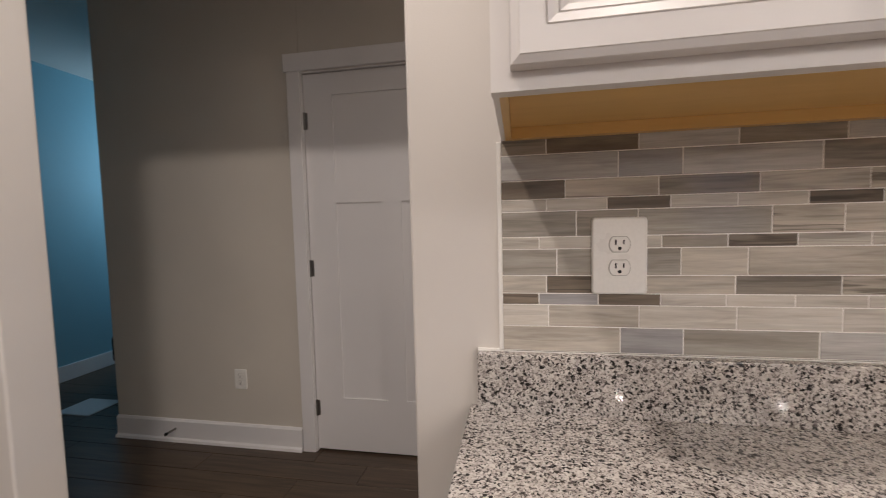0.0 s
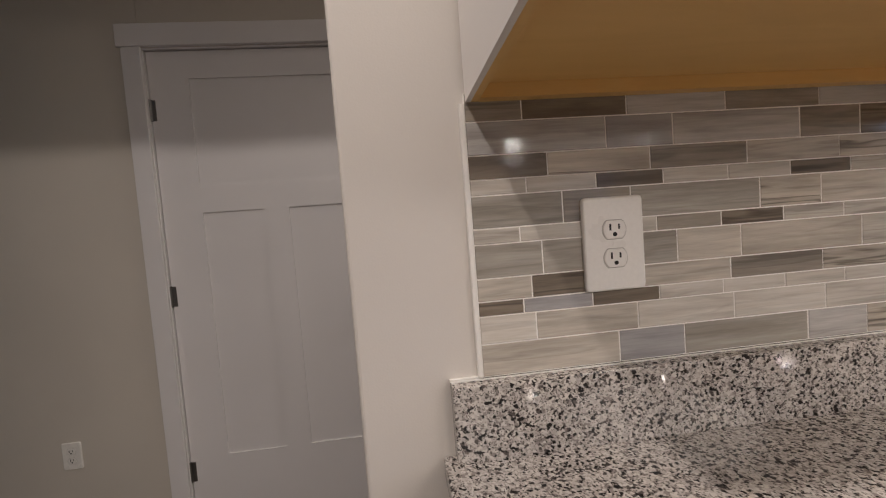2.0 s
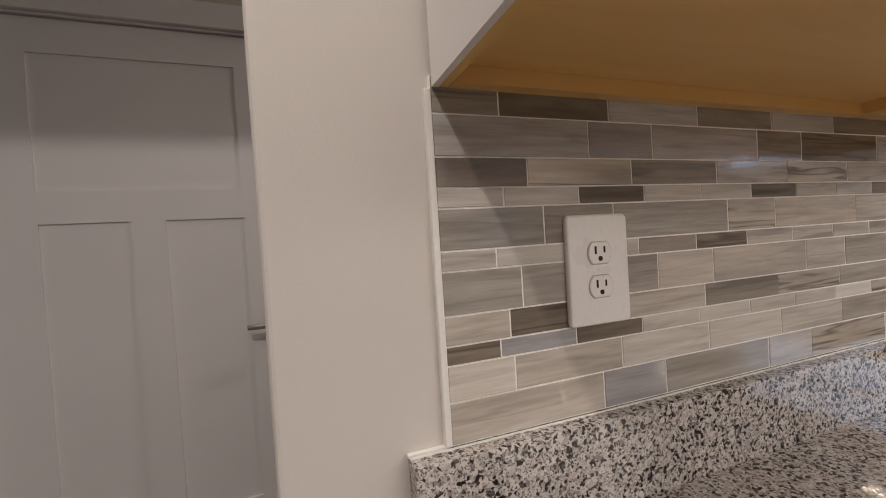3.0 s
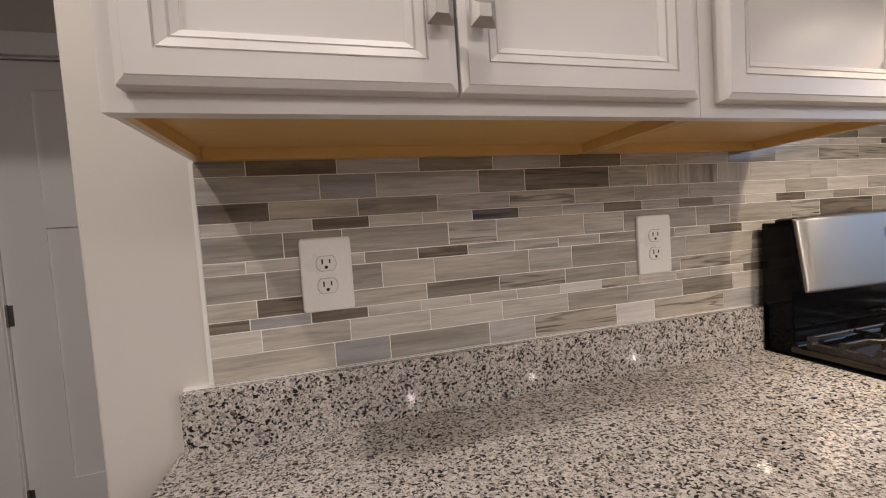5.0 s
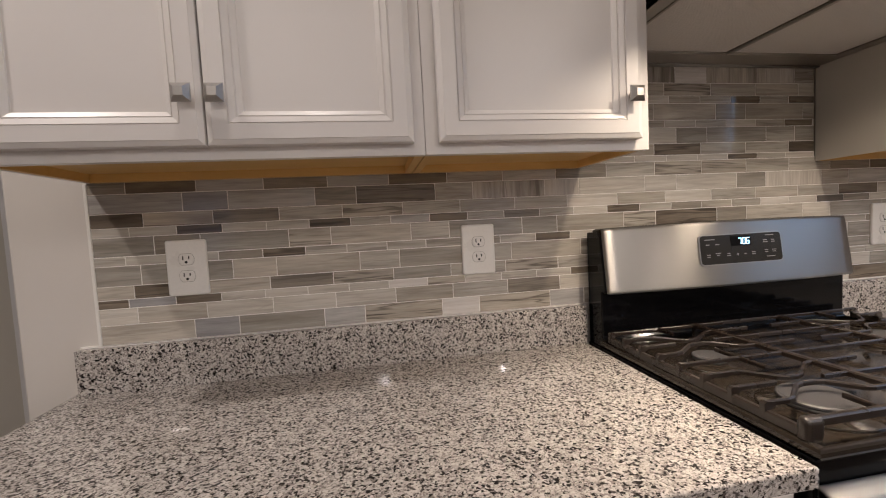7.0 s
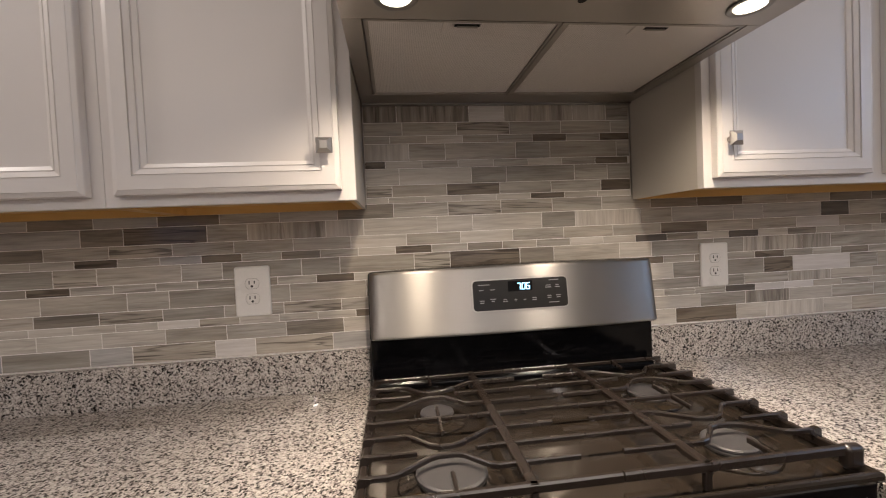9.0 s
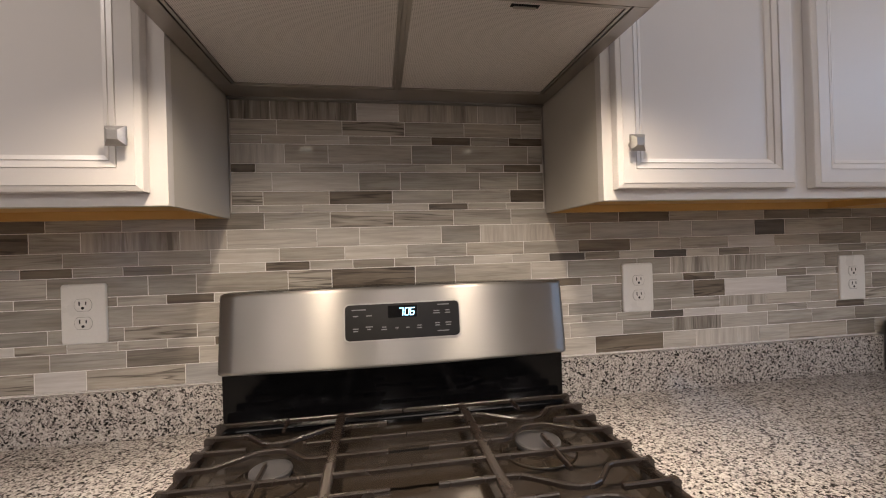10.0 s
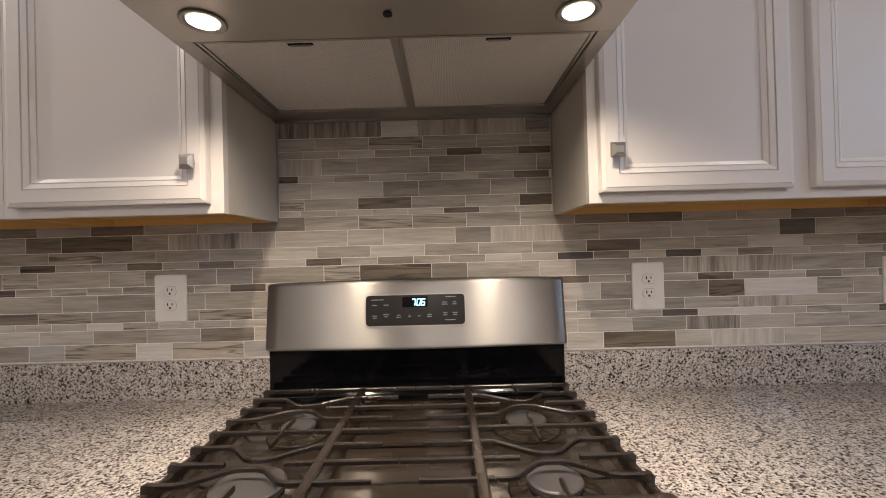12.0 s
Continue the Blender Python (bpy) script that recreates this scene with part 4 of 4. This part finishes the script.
for f0, f1 in ((FX0 + 0.003, MIDX - 0.004), (MIDX + 0.004, FX1 - 0.003)):
    flt = part("filter", box(f0 + 0.006, f1 - 0.006, FY0 + 0.006, FY1 - 0.006, HZ + 0.003, HZ + 0.009), filter_mat, hood, "grey aluminium mesh grease filter")
    bm = boxes((f0, f1, FY0 + 0.002, FY0 + 0.008, HZ + 0.0005, HZ + 0.008), (f0, f1, FY1 - 0.008, FY1 - 0.002, HZ + 0.0005, HZ + 0.008),
               (f0, f0 + 0.006, FY0 + 0.008, FY1 - 0.008, HZ + 0.0005, HZ + 0.008), (f1 - 0.006, f1, FY0 + 0.008, FY1 - 0.008, HZ + 0.0005, HZ + 0.008))
    part("filter_frame", bm, hood_steel, flt)
    fx = (f0 + f1) / 2 + 0.005
    part("latch_plate", box(fx - 0.042, fx + 0.034, FY0 + 0.010, FY0 + 0.042, HZ + 0.0015, HZ + 0.0028), filter_mat, flt)
    part("latch_slot", box(fx - 0.022, fx + 0.022, FY0 + 0.014, FY0 + 0.022, HZ + 0.0008, HZ + 0.0014), slot_black, flt)
    part("latch_tab", box(fx - 0.018, fx + 0.018, FY0 + 0.017, FY0 + 0.022, HZ - 0.002, HZ + 0.0006, 0.0008, 1), hood_steel, flt)
part("filter_divider", box(MIDX - 0.0035, MIDX + 0.0035, FY0, FY1, HZ - 0.0005, HZ + 0.006), hood_steel, hood)
for hx in HOOD_LAMPS:
    ringed = lathe((hx, -0.49, HZ - 0.0035), [(0.032, 0.0035), (0.034, 0.001), (0.032, 0.0), (0.026, 0.0014), (0.024, 0.003)])
    rim = part("lamp_rim", ringed, steel, hood, "chrome lamp rim", True)
    part("lamp_lens", lathe((hx, -0.49, HZ - 0.003), [(0.0235, 0.001), (0.018, 0.0), (0.002, -0.0004), (0.0005, -0.0004)]), lens_mat, hood, "glowing warm lamp lens")
part("hood_button", cyl((1.5625, -0.497, HZ - 0.003), 0.007, 0.003, "z", 20), slot_black, hood, "small dark button")
tie = thing("filler_cabinet", (1.5625, 0, 1.862), "white painted short cabinet above the hood", "wall cabinet", "white wall cabinets")
part("body", box(1.189, 1.939, FRAME_Y, -0.001, 1.862, CAB_Z1), cabinet_paint, tie)
for p, q in ((1.20, 1.56), (1.566, 1.93)):
    part("door", nested(p, q, 1.875, CAB_Z1 - 0.02, [(0, FRAME_Y - 0.001), (0, DOOR_Y + 0.01), (0.012, DOOR_Y), (0.04, DOOR_Y), (0.055, DOOR_Y + 0.01)]), cabinet_paint, tie)

# ---- dark jar at the end of the worktop ----
jar = thing("canister", (3.0, -0.052, TOP), "dark olive canister at the end of the worktop", "canister")
part("canister_body", lathe((3.0, -0.052, 0.0), [(0.043, TOP), (0.047, TOP + 0.008), (0.047, 1.035), (0.04, 1.06), (0.026, 1.07)]), olive_glass, jar, "", True)

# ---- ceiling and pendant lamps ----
# Trim rings out of view; the wide and hall ones belong to added fill.
for cx, cy, power, wide in UNSEEN_LAMPS:
    c = thing("unseen_ceiling_light", (cx, cy, CEIL), "unseen round ceiling light with a white trim", "ceiling light", "ceiling lights")
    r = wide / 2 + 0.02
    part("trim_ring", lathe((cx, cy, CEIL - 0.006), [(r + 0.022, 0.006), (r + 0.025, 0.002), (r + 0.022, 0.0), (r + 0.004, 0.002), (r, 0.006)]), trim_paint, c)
for px_ in PENDANTS:
    c = thing("pendant_lamp", (px_, PENDANT_Y, PENDANT_Z - 0.025), "lit pendant lamp with a dark metal dome", "pendant lamp", "pendant lamps")
    own = bmesh.new()
    n = 36
    prof = [(0.140, -0.033), (0.139, 0.01), (0.128, 0.05), (0.10, 0.10), (0.05, 0.14), (0.012, 0.15)]
    rings = [[own.verts.new((px_ + r * math.cos(2 * math.pi * k / n), PENDANT_Y + r * math.sin(2 * math.pi * k / n), PENDANT_Z + z)) for k in range(n)] for r, z in prof]
    for a, b in zip(rings, rings[1:]):
        for k in range(n):
            own.faces.new((a[k], a[(k + 1) % n], b[(k + 1) % n], b[k]))
    sh = part("shade", own, dark_nickel, c, "dark metal dome shade", True)
    md = sh.modifiers.new("thick", "SOLIDIFY")
    md.thickness = 0.002
    part("cord", cyl((px_, PENDANT_Y, PENDANT_Z + 0.15), 0.004, CEIL - PENDANT_Z - 0.15, "z", 10), black_cloth, c)
    bl = part("bulb_socket", cyl((px_, PENDANT_Y, PENDANT_Z + 0.05), 0.018, 0.10, "z", 16), dark_nickel, c)

# ---- tile backsplash: strips in a repeating three-height module ----
MOD = 0.2955
THIN, MID = MOD / 3, MOD / 2
LONG, SHORT = MOD * 2 / 3, MOD / 3
GAP = 0.0009
tile_meshes = {}


def strip(parent, x0, x1, z0, z1, tone):
    if x1 - x0 < 0.006:
        return
    w, h = round(x1 - x0 - 2 * GAP, 4), round(z1 - z0 - 2 * GAP, 4)
    key = (w, h, tone)
    if key not in tile_meshes:
        bm = box(0, w, 0, 0.0078, 0, h)
        bmesh.ops.bevel(bm, geom=[e for e in bm.edges if all(v.co.y < 0.001 for v in e.verts)], offset=0.0006, segments=2, profile=0.5, affect="EDGES")
        bmesh.ops.recalc_face_normals(bm, faces=bm.faces)
        me = bpy.data.meshes.new("tile")
        bm.to_mesh(me)
        bm.free()
        me.materials.append(TONES[tone])
        tile_meshes[key] = me
    o = new("tile", tile_meshes[key])
    o.parent = parent
    o.location = Vector((x0 + GAP, random.uniform(-0.0003, 0.0001), z0 + GAP)) - ORG[parent]
    o.rotation_euler = (random.uniform(-0.007, 0.007), 0, random.uniform(-0.0035, 0.0035))


def strip_row(parent, z0, z1, lengths, first, tones, x0, x1):
    """A row of strips: it starts at x0, its first joint is at x = first, then the lengths repeat; tones go strip by strip."""
    a, b, k = x0, first, 0
    for tone in tones:
        strip(parent, a, min(b, x1), z0, z1, tone)
        if b >= x1:
            break
        a, b, k = b, b + lengths[k % len(lengths)], k + 1


random.seed(11)
END = 3.42
splash = thing("backsplash", (1.5, 0, 1.018), "glossy banded grey-beige stone strip mosaic with white grout", "backsplash", "", "structure")
Z = [1.3985, 1.360, 1.316, 1.284, 1.263, 1.219, 1.198, 1.152, 1.121, 1.101, 1.063, 1.0188]
A, B_ = (MID,), (THIN,)
part("grout", boxes((0.0, END, 0.0007, WALL_Y - 0.0002, 1.0185, 1.3985)), grout_mat, splash, "white grout")
strip_row(splash, Z[1], Z[0], A, 0.077, "dDbdbDmbdmssmmdDmmddmdmm", 0, END)
strip_row(splash, Z[2], Z[1], (SHORT, LONG), 0.193, "bBbdDmvwlllgwmbbbGmddmmm", 0, END)
strip_row(splash, Z[3], Z[2], A, 0.108, "DsdmsmmmltlmtmDmmLtdllmm", 0, END)
strip_row(splash, Z[4], Z[3], B_, 0.077, "llDllDmbDmdmlDmdtmllGdlGldlmmdmlmmdm", 0, END)
strip_row(splash, Z[5], Z[4], (SHORT, LONG), 0.126, "gdgstmggtsDdtlggvvmdmmmm", 0, END)
strip_row(splash, Z[6], Z[5], B_, 0.064, "mlmdDmmmmdmDllmmlmlmDmdmDmldmdmmmmmm", 0, END)
strip_row(splash, Z[7], Z[6], (LONG, SHORT), 0.0935, "ggttmgmtmmlmmlggDLmtdmmm", 0, END)
strip_row(splash, Z[8], Z[7], A, 0.076, "tDtdsgmsmmmlmlggmvttsmmm", 0, END)
strip_row(splash, Z[9], Z[8], B_, 0.063, "DBDllSlLslmlDlmlmlmllmmGLLtmmDmmmdmm", 0, END)
strip_row(splash, Z[10], Z[9], A, 0.079, "ltllltmdlmlmlllgVlmmdmmL", 0, END)
strip_row(splash, Z[11], Z[10], (SHORT, LONG), 0.197, "tBgbsLsbmlmlmlDlwlsdmmmm", 0, END)

splash_hood = thing("backsplash", (1.56, 0, 1.3985), "glossy banded stone strip mosaic between the cabinets under the hood", "backsplash", "", "structure")
UX0, UX1 = 1.1895, 1.9385
part("grout", boxes((UX0, UX1, 0.0007, WALL_Y - 0.0002, 1.3988, 1.658)), grout_mat, splash_hood, "white grout")
U = [1.658, 1.613, 1.578, 1.557, 1.511, 1.491, 1.447, 1.415, 1.3985]
strip_row(splash_hood, U[1], U[0], (LONG, SHORT), 1.2785, "VVLvwmm", UX0, UX1)
strip_row(splash_hood, U[2], U[1], A, 1.292, "ltsmtlm", UX0, UX1)
strip_row(splash_hood, U[3], U[2], B_, 1.258, "mtltmDmDl", UX0, UX1)
strip_row(splash_hood, U[4], U[3], (SHORT, LONG), 1.3075, "wttgtmm", UX0, UX1)
strip_row(splash_hood, U[5], U[4], B_, 1.243, "DltlmlmDm", UX0, UX1)
strip_row(splash_hood, U[6], U[5], (LONG, SHORT), 1.2785, "llggmgm", UX0, UX1)
strip_row(splash_hood, U[7], U[6], A, 1.258, "ssDmmDm", UX0, UX1)
strip_row(splash_hood, U[8], U[7], B_, 1.247, "lmlllDmlm", UX0, UX1)
